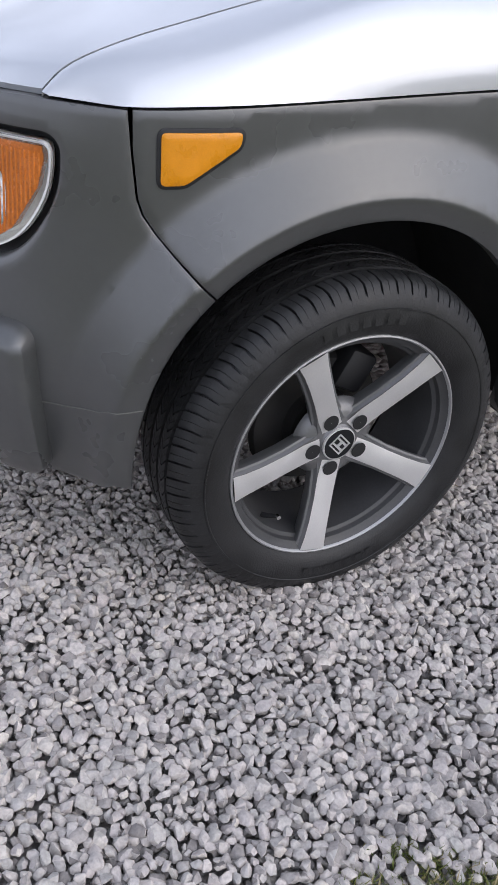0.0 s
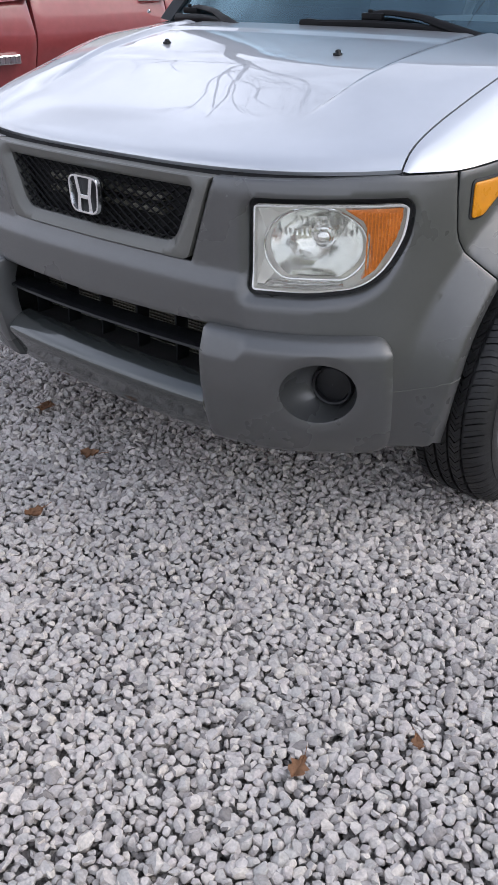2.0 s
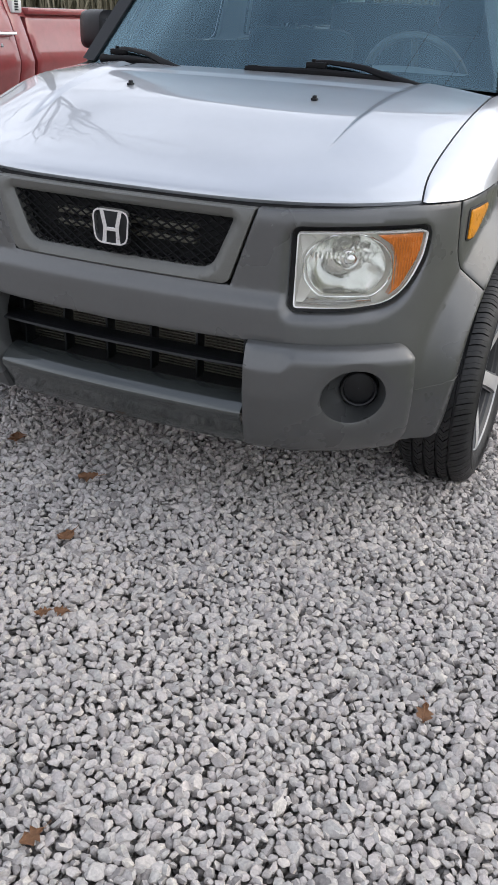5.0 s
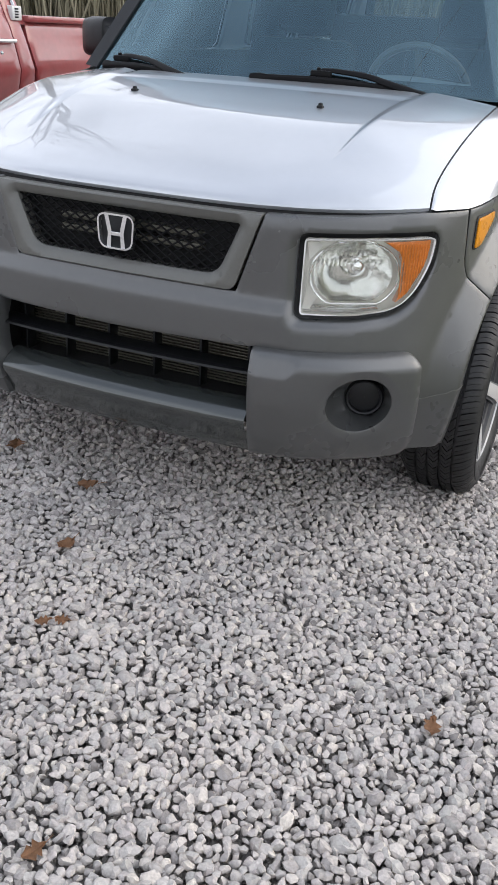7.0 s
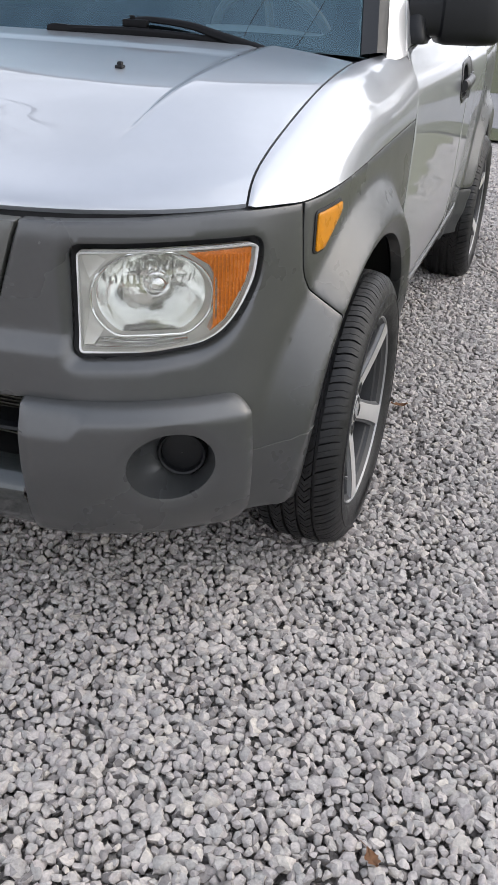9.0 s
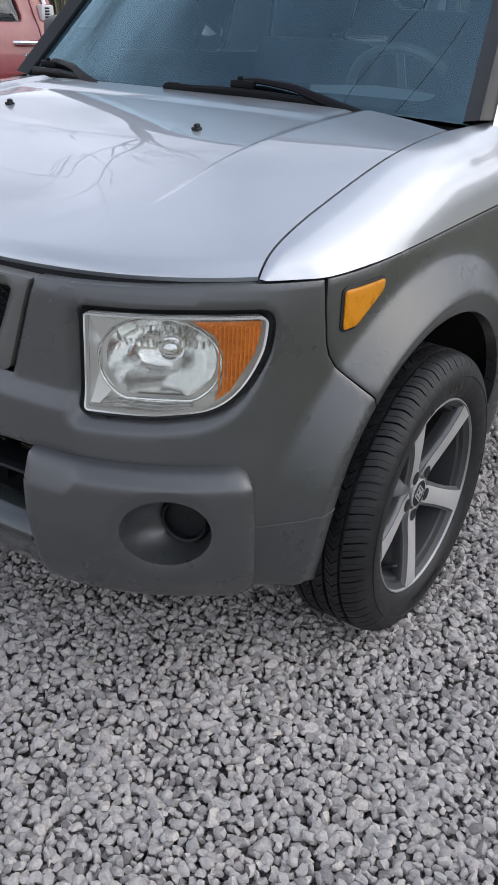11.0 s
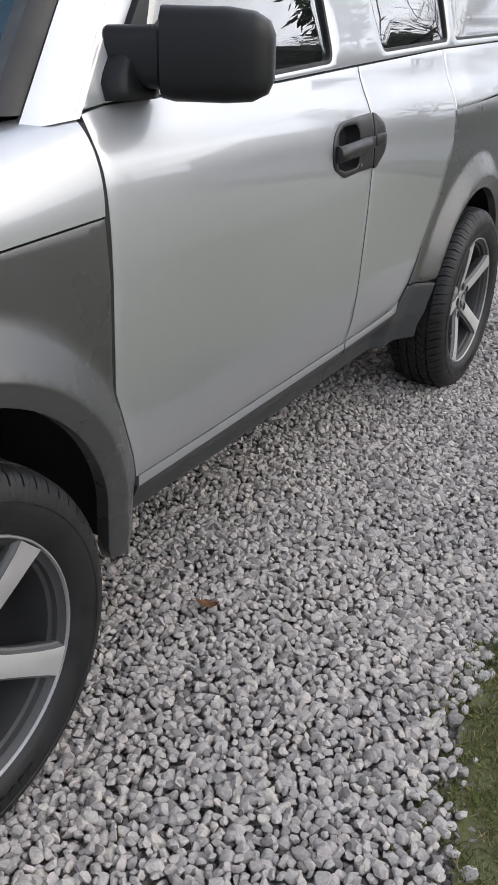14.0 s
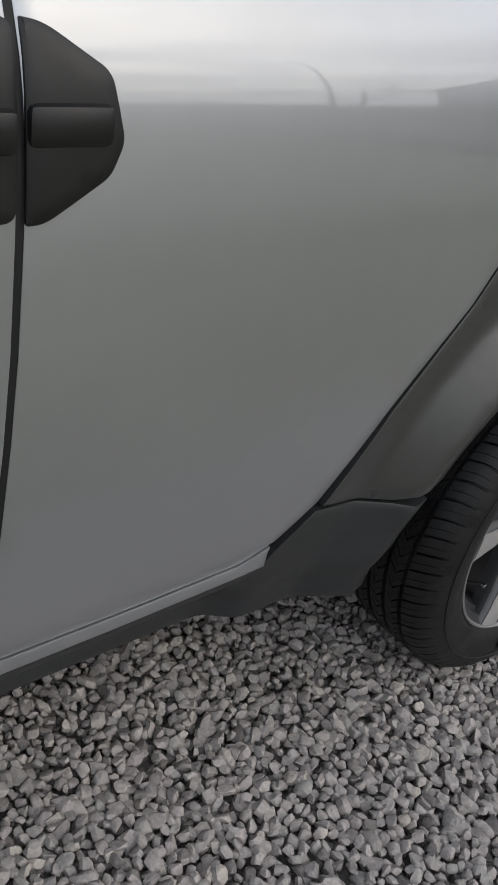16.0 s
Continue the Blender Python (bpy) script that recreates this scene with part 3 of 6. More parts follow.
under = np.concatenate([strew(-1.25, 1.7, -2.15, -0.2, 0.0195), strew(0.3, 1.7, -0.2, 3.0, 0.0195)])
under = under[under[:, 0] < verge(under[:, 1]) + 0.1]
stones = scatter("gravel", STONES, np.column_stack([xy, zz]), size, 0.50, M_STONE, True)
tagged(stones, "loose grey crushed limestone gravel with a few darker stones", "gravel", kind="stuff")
# lower layer whose dark tone stands for shade in the gaps
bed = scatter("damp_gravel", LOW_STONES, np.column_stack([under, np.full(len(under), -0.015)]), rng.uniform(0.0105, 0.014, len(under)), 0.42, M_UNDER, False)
tagged(bed, "stones under the loose gravel, coloured dark for the shade in its gaps", "gravel", kind="stuff")

# grass verge beside the drive
bm = bmesh.new()
ys = np.linspace(-6, 7.2, 90)
grid(bm, [[(float(verge(y)) + 0.05 + k, float(y), -0.010 + 0.012 * min(1, k * 4)) for k in (0, 0.08, 0.2, 0.4, 0.8, 1.3)] for y in ys])
soil = part("grass_verge", bm, M_SOIL, None)
tagged(soil, "patchy green and straw coloured lawn beside the gravel", "lawn", kind="structure")
BLADES = []
for k in range(6):
    r = random.Random(40 + k)
    b, w = r.uniform(0.2, 0.8), r.uniform(0.045, 0.08)
    vs = np.array([(-w, 0, 0), (w, 0, 0), (w * 0.7, b * 0.35, 0.55), (-w * 0.7, b * 0.35, 0.55), (0, b, 0.95)])
    BLADES.append((vs, np.array([(0, 1, 2), (0, 2, 3), (3, 2, 4)])))
gx, gy = rng.uniform(1.40, 1.85, 95000), rng.uniform(-1.6, 2.2, 95000)
edge_d = gx - verge(gy)
clump = np.sin(gx * 31 + 2 * np.sin(gy * 17)) * np.sin(gy * 27 + 1.3 * np.sin(gx * 23))
keep = (edge_d + 0.06 * clump + rng.normal(0, 0.02, len(gx)) > 0.02) & (clump + rng.normal(0, 0.6, len(gx)) > -0.7)
gx, gy = gx[keep], gy[keep]
grass = scatter("grass", BLADES, np.column_stack([gx, gy, np.full(len(gx), -0.008)]), rng.uniform(0.010, 0.026, len(gx)), 0.75, M_GRASS, False)
tagged(grass, "short green grass with dry straw coloured blades", "grass", kind="stuff")

# far side: strip of grass, road, lawn and a house
bm = bmesh.new()
grid(bm, [[(x, y, -0.006) for x in (-30, -10, 0, 1.3, 30)] for y in (7.4, 8.3)])
tagged(part("grass_strip", bm, M_LAWN, None), "narrow strip of olive grass beside the road", "lawn", kind="structure")
bm = bmesh.new()
grid(bm, [[(x, y, -0.004) for x in (-60, -10, 0, 10, 60)] for y in (8.3, 12.2)])
tagged(part("road", bm, M_ROAD, None), "grey worn asphalt road behind the gravel drive", "road", kind="structure")
bm = bmesh.new()
grid(bm, [[(x, y, 0.0 + max(0, y - 14) * 0.004) for x in (-60, -20, -5, 5, 20, 60)] for y in (12.2, 16, 24, 40, 80)])
tagged(part("lawn_far", bm, M_LAWN, None), "wide green lawn across the road", "lawn", kind="structure")

bm = bmesh.new()
grid(bm, [[(x, y, -0.005 + 0.004 * max(0, x - 4)) for x in (2.70, 4, 8, 14, 24, 45)] for y in np.linspace(-30, 7.2, 12)])
tagged(part("lawn_side", bm, M_WINTER, None), "open straw coloured lawn stretching away beside the gravel drive", "lawn", kind="structure")

# ---- the car ----
car = thing("parked_suv", "silver boxy SUV with grey plastic cladding parked on gravel", "car")


def both(name, bm, material, parent=None, label=""):
    """A part on each side of the car."""
    other = flipped(bm)
    return part(name, bm, material, parent or car, label), part(name, other, material, parent or car, label)


U = ux
SEAM = [(uy(-0.424), 0.915), (uy(-0.419), 0.86), (uy(-0.409), 0.79), (uy(-0.400), 0.766), (uy(-0.380), 0.738), (uy(-0.293), 0.648)]


def ang(y, z, w):
    return math.degrees(math.atan2(z - w[1], y - w[0]))


# front bumper cover, one piece round both corners
low = arch(WHEEL_F, ang(-0.293, 0.648, WHEEL_F) + 0.25, 187, 12)
half = [(U(0.380), 0.896), (U(0.60), 0.903), (U(0.726), 0.914), (uy(-0.4265), 0.914)] + [(a - 0.002, b) for a, b in SEAM[1:-1]] + low + [(uy(-0.430), 0.284), (U(0.79), 0.274), (U(0.737), 0.268), (U(0.727), 0.53), (U(0.720), 0.547), (U(0.706), 0.560), (U(0.685), 0.568), (U(0.372), 0.573), (U(0.365), 0.571)]
left = half + [(0, 0.564)]
poly = left + [(-a, b) for a, b in reversed(half)] + [(-U(0.316), 0.701), (U(0.316), 0.701)]
cover = sheet(skin(), poly, [inset(resample(HEAD_OUT, 0.01), -0.0145), [(-a, b) for a, b in inset(resample(HEAD_OUT, 0.01), -0.0145)]], 0.011, 0.004, 0.03, pocket_guides() + [[(x, z) for x in np.linspace(-U(0.46), U(0.46), 70)] for z in (0.656, 0.664, 0.690, 0.697)] + arch_guides(WHEEL_F))
part("bumper_cover", cover, M_CLAD, car, "dark grey grained plastic bumper cover with a hairline crack")

# hairline crack by each wheel: a pale raised line on the driver's corner
bm = bmesh.new()
P = skin(0.0012)
tube(bm, [P(uy(y), z + 0.003 * math.sin(y * 40), 0) for y, z in [(-0.535 + 0.012 * k, 0.432 + 0.0012 * k + (0.006 if k > 7 else 0)) for k in range(13)]], 0.0013, 5)
part("crack", bm, M_PANEL, car)

# grille panel
gp = rounded([(-U(0.374), 0.894), (U(0.374), 0.894), (U(0.310), 0.704), (-U(0.310), 0.704)], [0.004, 0.004, 0.02, 0.02])
go = rounded([(-U(0.318), 0.866), (U(0.318), 0.866), (U(0.262), 0.734), (-U(0.262), 0.734)], [0.008, 0.008, 0.035, 0.035])
GO_SEG = [(np.array(a), np.array(b)) for a, b in zip(go, go[1:] + go[:1])]


def grille_pos(u, z, depth):
    """The surround's face, sloping in towards its opening."""
    q = np.array((u, z))
    d = min(float(np.linalg.norm(a + (b - a) * np.clip(np.dot(q - a, b - a) / max(1e-9, np.dot(b - a, b - a)), 0, 1) - q)) for a, b in GO_SEG)
    return skin(0.006 - 0.016 * (1 - min(1.0, d / 0.022)))(u, z, depth)


ring_g = resample(inset(resample(go, 0.02), -0.022), 0.012)
grille = part("grille_panel", sheet(grille_pos, gp, [go], 0.012, 0.003, 0.035, [ring_g + ring_g[:1]]), M_PANEL, car, "satin grey plastic grille surround")
# woven black mesh behind the opening
bm = bmesh.new()
P = skin(-0.020)
for sgn in (1, -1):
    for k in range(-26, 27):
        c = k * 0.0310
        pts = []
        for j in range(37):
            z = 0.728 + 0.146 * j / 36
            u = c + sgn * (z - 0.80) * 1.45
            if inside((u, z), inset(resample(go, 0.02), -0.006)):
                pts.append(P(u, z, 0.002 * sgn))
        if len(pts) > 1:
            tube(bm, pts, 0.0026, 5)
part("mesh", bm, M_WIPER, grille, "black diamond plastic mesh")
# near-black sheet painted for the unlit space behind the mesh
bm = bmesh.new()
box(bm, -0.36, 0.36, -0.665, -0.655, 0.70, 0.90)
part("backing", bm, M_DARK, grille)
bm = bmesh.new()
for z in (0.787, 0.818):
    box(bm, -0.20, 0.20, -0.70, -0.66, z - 0.008, z + 0.008, 0.004)
part("inner_bar", bm, M_RAD, grille)
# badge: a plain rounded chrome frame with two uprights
bm = bmesh.new()
E0 = -0.754


def badge(bm, cx, cz, w, h, y, ringw, depth):
    outer = rounded([(-w, h), (w, h), (w * 0.88, -h), (-w * 0.88, -h)], 0.030, 7)
    ot = resample(outer, 0.006)
    it = inset(ot, ringw)
    if area2(ot) < 0:
        ot = ot[::-1]
    rows = []
    for q, dy in ((ot, 0), (inset(ot, ringw * 0.25), -depth), (inset(ot, ringw * 0.75), -depth), (it, 0)):
        rows.append([(cx + a, y + dy, cz + b) for a, b in q])
    grid(bm, rows, close=True)


badge(bm, 0, 0.808, 0.056, 0.047, E0, 0.009, 0.009)
for sx in (-1, 1):
    pr = [(0.014, -0.040), (0.026, -0.040), (0.022, -0.004), (0.032, 0.041), (0.021, 0.041), (0.0125, 0.004)]
    f0 = [bm.verts.new((sx * a, E0 - 0.007, 0.808 + b)) for a, b in pr]
    f1 = [bm.verts.new((sx * a, E0 + 0.002, 0.808 + b)) for a, b in pr]
    bm.faces.new(f0)
    for i in range(6):
        bm.faces.new((f0[i], f0[(i + 1) % 6], f1[(i + 1) % 6], f1[i]))
box(bm, -0.016, 0.016, E0 - 0.0065, E0 + 0.002, 0.797, 0.807, 0.001)
part("badge", bm, M_CHROME, grille, "chrome rounded badge", smooth=False)
bm = bmesh.new()
box(bm, -0.047, 0.047, E0 + 0.001, E0 + 0.012, 0.766, 0.850, 0.006)
part("badge_plate", bm, M_BLACK, grille)

# lower lip under the intake
bm = bmesh.new()
rows = []
for z, off in ((0.412, -0.05), (0.411, -0.032), (0.404, -0.014), (0.394, 0.003), (0.3845, 0.016), (0.377, 0.0225), (0.369, 0.0245), (0.358, 0.022), (0.335, 0.010), (0.305, -0.006), (0.280, -0.018), (0.266, -0.03), (0.262, -0.08)):
    rows.append([(x, float(np.interp(abs(x), PL_X[:60], PL_Y[:60])) - 0.014 - off, z) for x in np.linspace(-0.3715, 0.3715, 31)])
grid(bm, rows)
part("lower_lip", bm, M_LIP, car, "smooth dark grey plastic lower bumper lip")

# intake: slat, ribs, radiator
bm = bmesh.new()
rows = []
for a, b in ((-0.005, 0.006), (-0.018, 0.003), (-0.02, -0.003), (-0.005, -0.006), (0.05, -0.004), (0.05, 0.008), (-0.005, 0.006)):
    rows.append([(x, float(np.interp(abs(x), PL_X[:60], PL_Y[:60])) + 0.008 + a, 0.496 + b) for x in np.linspace(-0.40, 0.40, 25)])
grid(bm, rows)
part("intake_slat", bm, M_BLACK, car)
for k in range(6):
    bm = bmesh.new()
    box(bm, -0.355 + 0.138 * k - 0.0035, -0.355 + 0.138 * k + 0.0035, -0.672, -0.63, 0.40, 0.572, 0.002)
    part("intake_rib", bm, M_BLACK, car)
bm = bmesh.new()
box(bm, -0.38, 0.38, -0.60, -0.585, 0.36, 0.60)
radiator = part("radiator", bm, M_RAD, car, "dusty radiator behind the lower intake", smooth=False)
bm = bmesh.new()
for k in range(26):
    z = 0.375 + 0.0085 * k
    box(bm, -0.38, 0.38, -0.604, -0.6, z - 0.0016, z + 0.0016)
tagged(part("cooling_fin", bm, M_RAD, radiator, smooth=False), kind="stuff")
# walls round the radiator, the intake's inner shade put into their colour
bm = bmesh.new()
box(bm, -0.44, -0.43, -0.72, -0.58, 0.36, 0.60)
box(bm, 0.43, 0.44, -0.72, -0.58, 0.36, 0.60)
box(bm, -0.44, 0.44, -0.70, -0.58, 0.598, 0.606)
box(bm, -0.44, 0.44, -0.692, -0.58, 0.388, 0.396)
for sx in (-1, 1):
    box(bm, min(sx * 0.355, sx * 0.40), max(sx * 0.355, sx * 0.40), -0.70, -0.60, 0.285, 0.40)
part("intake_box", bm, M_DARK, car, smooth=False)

# corner guards with the fog lamps
OV = rounded([(U(0.372), 0.575), (U(0.733), 0.574), (U(0.746), 0.270), (U(0.372), 0.270)], [0.012, 0.04, 0.05, 0.012], 7)
FOG_C, FOG_R = (U(0.620), 0.446), (0.082, 0.075)
fog_hole = [(FOG_C[0] + FOG_R[0] * math.cos(a), FOG_C[1] + FOG_R[1] * math.sin(a)) for a in np.linspace(0, 2 * math.pi, 40, endpoint=False)]
OV_IN = inset(resample(OV, 0.014), 0.0)
OV_SEG = [(np.array(OV_IN[i - 1]), np.array(OV_IN[i])) for i in range(len(OV_IN))]


def guard_pos(off):
    def pos(u, z, depth):
        d = min(float(np.linalg.norm(a + (b - a) * np.clip(np.dot(np.array((abs(u), z)) - a, b - a) / max(1e-9, np.dot(b - a, b - a)), 0, 1) - np.array((abs(u), z)))) for a, b in OV_SEG)
        lift = 0.003 + 0.019 * math.sqrt(max(0.0, 1 - (1 - min(1, d / 0.018)) ** 2))
        zc = 0.512 + 0.034 * smoothstep((abs(u) - U(0.462)) / 0.030)
        top = 0.024 * min(1.0, max(0.0, (0.575 - z) / (0.575 - zc)))
        low = -0.012 * smoothstep((0.34 - z) / 0.09)
        e = math.hypot((abs(u) - FOG_C[0]) / (FOG_R[0] + 0.022), (z - FOG_C[1]) / (FOG_R[1] + 0.022))
        return skin(off + lift + top + low - 0.004 * smoothstep((1.0 - e) / 0.19))(u, z, depth)
    return pos


guards = both("corner_guard", sheet(guard_pos(0.0), OV, [fog_hole], 0.012, 0.004, 0.05, [[(FOG_C[0] + (FOG_R[0] + q) * math.cos(a), FOG_C[1] + (FOG_R[1] + q) * math.sin(a)) for a in np.linspace(0, 2 * math.pi, 61)] for q in (0.011, 0.018, 0.024)] + [[(q, 0.512 + 0.034 * smoothstep((q - U(0.462)) / 0.030) + dz) for q in np.linspace(U(0.38), U(0.735), 44)] for dz in (-0.003, 0.004)]), M_CLAD, label="grey plastic corner guard with a round fog lamp opening")
bm = bmesh.new()
G = guard_pos(0.0)
rows = []
for q, (s, dep, sh) in enumerate(((1.0, 0.004, 0), (0.97, 0.02, 0.002), (0.86, 0.055, 0.010), (0.62, 0.085, 0.026), (0.02, 0.088, 0.026))):
    rows.append([G(FOG_C[0] + sh + FOG_R[0] * s * math.cos(a), FOG_C[1] + FOG_R[1] * s * math.sin(a), 0.0) for a in np.linspace(0, 2 * math.pi, 40, endpoint=False)])
    dirn = Vector((0.42, -0.9, 0))
    rows[-1] = [tuple(Vector(p) - dirn.normalized() * dep) for p in rows[-1]]
grid(bm, rows, close=True)
o = flipped(bm)
part("fog_well", bm, M_CLAD, guards[0])
part("fog_well", o, M_CLAD, guards[1])
bm = bmesh.new()
fc = Vector(G(FOG_C[0] + 0.020, FOG_C[1], 0.0)) - Vector((0.42, -0.9, 0)).normalized() * 0.080
mfog = Matrix.Translation(fc) @ Vector((0.30, -0.95, 0)).to_track_quat("Y", "Z").to_matrix().to_4x4()
lathe(bm, [(0.0, 0.050), (0.018, 0.050), (0.024, 0.046), (0.022, 0.042), (0.012, 0.040), (0.016, 0.02), (0.017, 0.001)], 32, "y")
bm.transform(mfog)
o = flipped(bm)
part("fog_lamp", bm, M_BLACK, guards[0], "dark round fog lamp with a ringed lens")
part("fog_lamp", o, M_BLACK, guards[1], "dark round fog lamp with a ringed lens")

# headlights
H_IN = resample(HEAD_OUT, 0.012)


def head_side(sgn):
    def put(name, bm, material, parent, label=""):
        if sgn < 0:
            b2 = flipped(bm)
            bm.free()
            bm = b2
        return part(name, bm, material, parent, label)
    # gasket round the lamp
    rim = put("headlight", sheet(skin(-0.016), inset(H_IN, -0.020), [inset(H_IN, 0.001)], 0.012, 0.002, 0.03), M_GAP, car, "clear headlight slightly hazed, with an amber corner")
    bulge = skin(0.0)
    cu, cz = U(0.60), 0.758

    def lens_pos(u, z, depth):
        return bulge(u, z, depth + 0.004 - 0.010 * math.exp(-(((u - cu) / 0.13) ** 2 + ((z - cz) / 0.09) ** 2)) - 0.012)
    lens = put("lens", sheet(lens_pos, HEAD_OUT, [], 0.014, 0.004, 0.006), M_LENS, rim, "clear polycarbonate lens")
    lens.visible_shadow = False
    # bright lip of the lens edge
    put("lens_rim", sheet(lambda u, z, d: bulge(u, z, d - 0.010), inset(H_IN, 0.0), [inset(H_IN, 0.004)], 0.012, 0.001, 0.012), M_WHITE, rim)
    # housing: bowl of stepped facets with a round well
    bm = bmesh.new()
    bc = (U(0.478) + 0.41 * (U(0.748) - U(0.478)), 0.760)
    rows = []
    for s, dep in ((1.0, 0.010), (0.96, 0.028), (0.90, 0.040)):
        rows.append([bulge(bc[0] + (a - bc[0]) * s, bc[1] + (b - bc[1]) * s, dep) for a, b in H_IN])
    n = len(H_IN)
    def circ(r, dep, squash=0.86):
        out = []
        for a, b in H_IN:
            t = math.atan2((b - bc[1]) / 0.9, a - bc[0])
            out.append(bulge(bc[0] + 1.16 * r * math.cos(t), max(0.692, bc[1] + r * squash * math.sin(t)), dep))
        return out
    rows += [circ(0.099, 0.040), circ(0.094, 0.030), circ(0.089, 0.042), circ(0.082, 0.062), circ(0.066, 0.085), circ(0.045, 0.100), circ(0.022, 0.107), circ(0.001, 0.108)]
    hb = bmesh.new()
    grid(hb, rows[:4], close=True)
    put("lamp_housing", hb, M_FACET, rim, "bright plated lamp housing")
    grid(bm, rows[3:], close=True)
    put("reflector", bm, M_REFLECT, rim, "bright faceted reflector bowl")
    # slanted facets beside and under the bowl
    w_ = U(0.748) - U(0.478)
    for quad in (((0.02, 0.676, 0.004), (0.075, 0.676, 0.004), (0.135, 0.700, 0.030), (0.045, 0.735, 0.028)), ((0.02, 0.680, 0.004), (0.045, 0.735, 0.028), (0.030, 0.765, 0.030), (0.02, 0.765, 0.006)), ((0.02, 0.838, 0.004), (0.10, 0.840, 0.006), (0.15, 0.826, 0.030), (0.045, 0.790, 0.028))):
        bm = bmesh.new()
        bm.faces.new([bm.verts.new(bulge(U(0.478) + q * w_, z, dp)) for q, z, dp in quad])
        put("corner_facet", bm, M_FACET, rim)
    # vertical flutes in the upper half of the bowl
    bm = bmesh.new()
    for k in range(13):
        u0 = bc[0] - 0.085 + 0.0135 * k
        for zz0, hh in ((0.770, 0.020), (0.795, 0.022)):
            if math.hypot((u0 - bc[0]) / 1.2, zz0 + hh - bc[1]) < 0.078:
                p0, p1, p2, p3 = bulge(u0, zz0, 0.070), bulge(u0 + 0.011, zz0, 0.066), bulge(u0 + 0.011, zz0 + hh, 0.050), bulge(u0, zz0 + hh, 0.054)
                q0 = bulge(u0 + 0.0055, zz0, 0.062)
                q1 = bulge(u0 + 0.0055, zz0 + hh, 0.046)
                va = [bm.verts.new(p) for p in (p0, q0, p1, p2, q1, p3)]
                bm.faces.new((va[0], va[1], va[4], va[5]))
                bm.faces.new((va[1], va[2], va[3], va[4]))
    put("flute", bm, M_REFLECT, rim)
    bm = bmesh.new()
    c0, c1 = Vector(bulge(bc[0] + 0.019, bc[1] + 0.010, 0.098)), Vector(bulge(bc[0] + 0.021, bc[1] + 0.010, 0.045))
    ax = (c1 - c0).normalized()
    mm = Matrix.Translation(c0) @ ax.to_track_quat("Y", "Z").to_matrix().to_4x4()
    L = (c1 - c0).length
    lathe(bm, [(0, 0.026), (L * 0.6, 0.026), (L * 0.68, 0.022), (L * 0.7, 0.016), (L * 0.95, 0.0145), (L, 0.010), (L * 1.02, 0.001)], 24, "y")
    bm.transform(mm)
    put("bulb_shield", bm, M_CHROME, rim)
    bm = bmesh.new()
    ringpts = [bulge(bc[0] + 0.1185 * math.cos(t), max(0.690, bc[1] + 0.0845 * math.sin(t)), 0.012) for t in np.linspace(0, 2 * math.pi, 49)]
    tube(bm, ringpts, 0.0032, 8, False)
    put("bowl_ring", bm, M_CHROME, rim, "bright ring round the bowl")
    bm = bmesh.new()
    rows = []
    for zz, dp in ((0.671, 0.004), (0.679, 0.010), (0.684, 0.024)):
        rows.append([bulge(u, zz + 0.004 * smoothstep((u - U(0.6)) / 0.06), dp) for u in np.linspace(U(0.486), U(0.655), 13)])
    grid(bm, rows)
    put("lower_strip", bm, M_CHROME, rim)
    # amber corner
    am = [(U(0.652), 0.846), (U(0.741), 0.850), (U(0.742), 0.832), (U(0.735), 0.787), (U(0.706), 0.720), (U(0.684), 0.699), (U(0.697), 0.735), (U(0.697), 0.785), (U(0.683), 0.822)]
    put("amber_corner", sheet(lambda u, z, d: bulge(u, z, d - 0.0125), am, [], 0.009, 0.002, 0.02), M_AMBERIN, rim, "amber turn signal corner with vertical ribs")
    bm = bmesh.new()
    for k in range(11):
        u0 = U(0.684) + 0.0075 * k
        zs = [z for z in np.linspace(0.71, 0.84, 27) if inside((u0, z), am)]
        if len(zs) > 2:
            tube(bm, [bulge(u0, z, -0.0125) for z in zs], 0.0017, 5)
    put("amber_rib", bm, M_AMBERRIB, rim)


head_side(1)
head_side(-1)

# front wing cladding, with the side marker
fa = arch(WHEEL_F, ang(-0.293, 0.648, WHEEL_F) - 0.25, 3, 30)
wing = [(uy(-0.420), 0.915), (uy(-0.25), 0.926), (uy(0.1), 0.951), (uy(0.434), 0.971), (uy(0.443), 0.86), (uy(0.441), 0.65), (uy(0.462), 0.565), (uy(0.513), 0.437), (uy(0.507), 0.420), (uy(0.478), 0.316), (uy(0.41), 0.308)] + fa[::-1] + [(a + 0.0015, b) for a, b in reversed(SEAM[1:-1])]
both("wing_cladding", sheet(skin(), wing, [], 0.014, 0.003, 0.03, arch_guides(WHEEL_F)), M_CLAD, label="dark grey plastic wheel arch cladding")
mk = rounded([(uy(-0.381), 0.889), (uy(-0.262), 0.893), (uy(-0.264), 0.872), (uy(-0.343), 0.815), (uy(-0.378), 0.813)], 0.008)
frames_mk = both("side_marker", sheet(skin(0.003), inset(resample(mk, 0.01), -0.006), [], 0.02, 0.002, 0.01), M_GAP, label="amber side marker in a black frame")
bm = sheet(skin(0.007), mk, [], 0.012, 0.003, 0.01)
o = flipped(bm)
part("marker_lens", bm, M_AMBER, frames_mk[0], "amber plastic lens")
part("marker_lens", o, M_AMBER, frames_mk[1], "amber plastic lens")

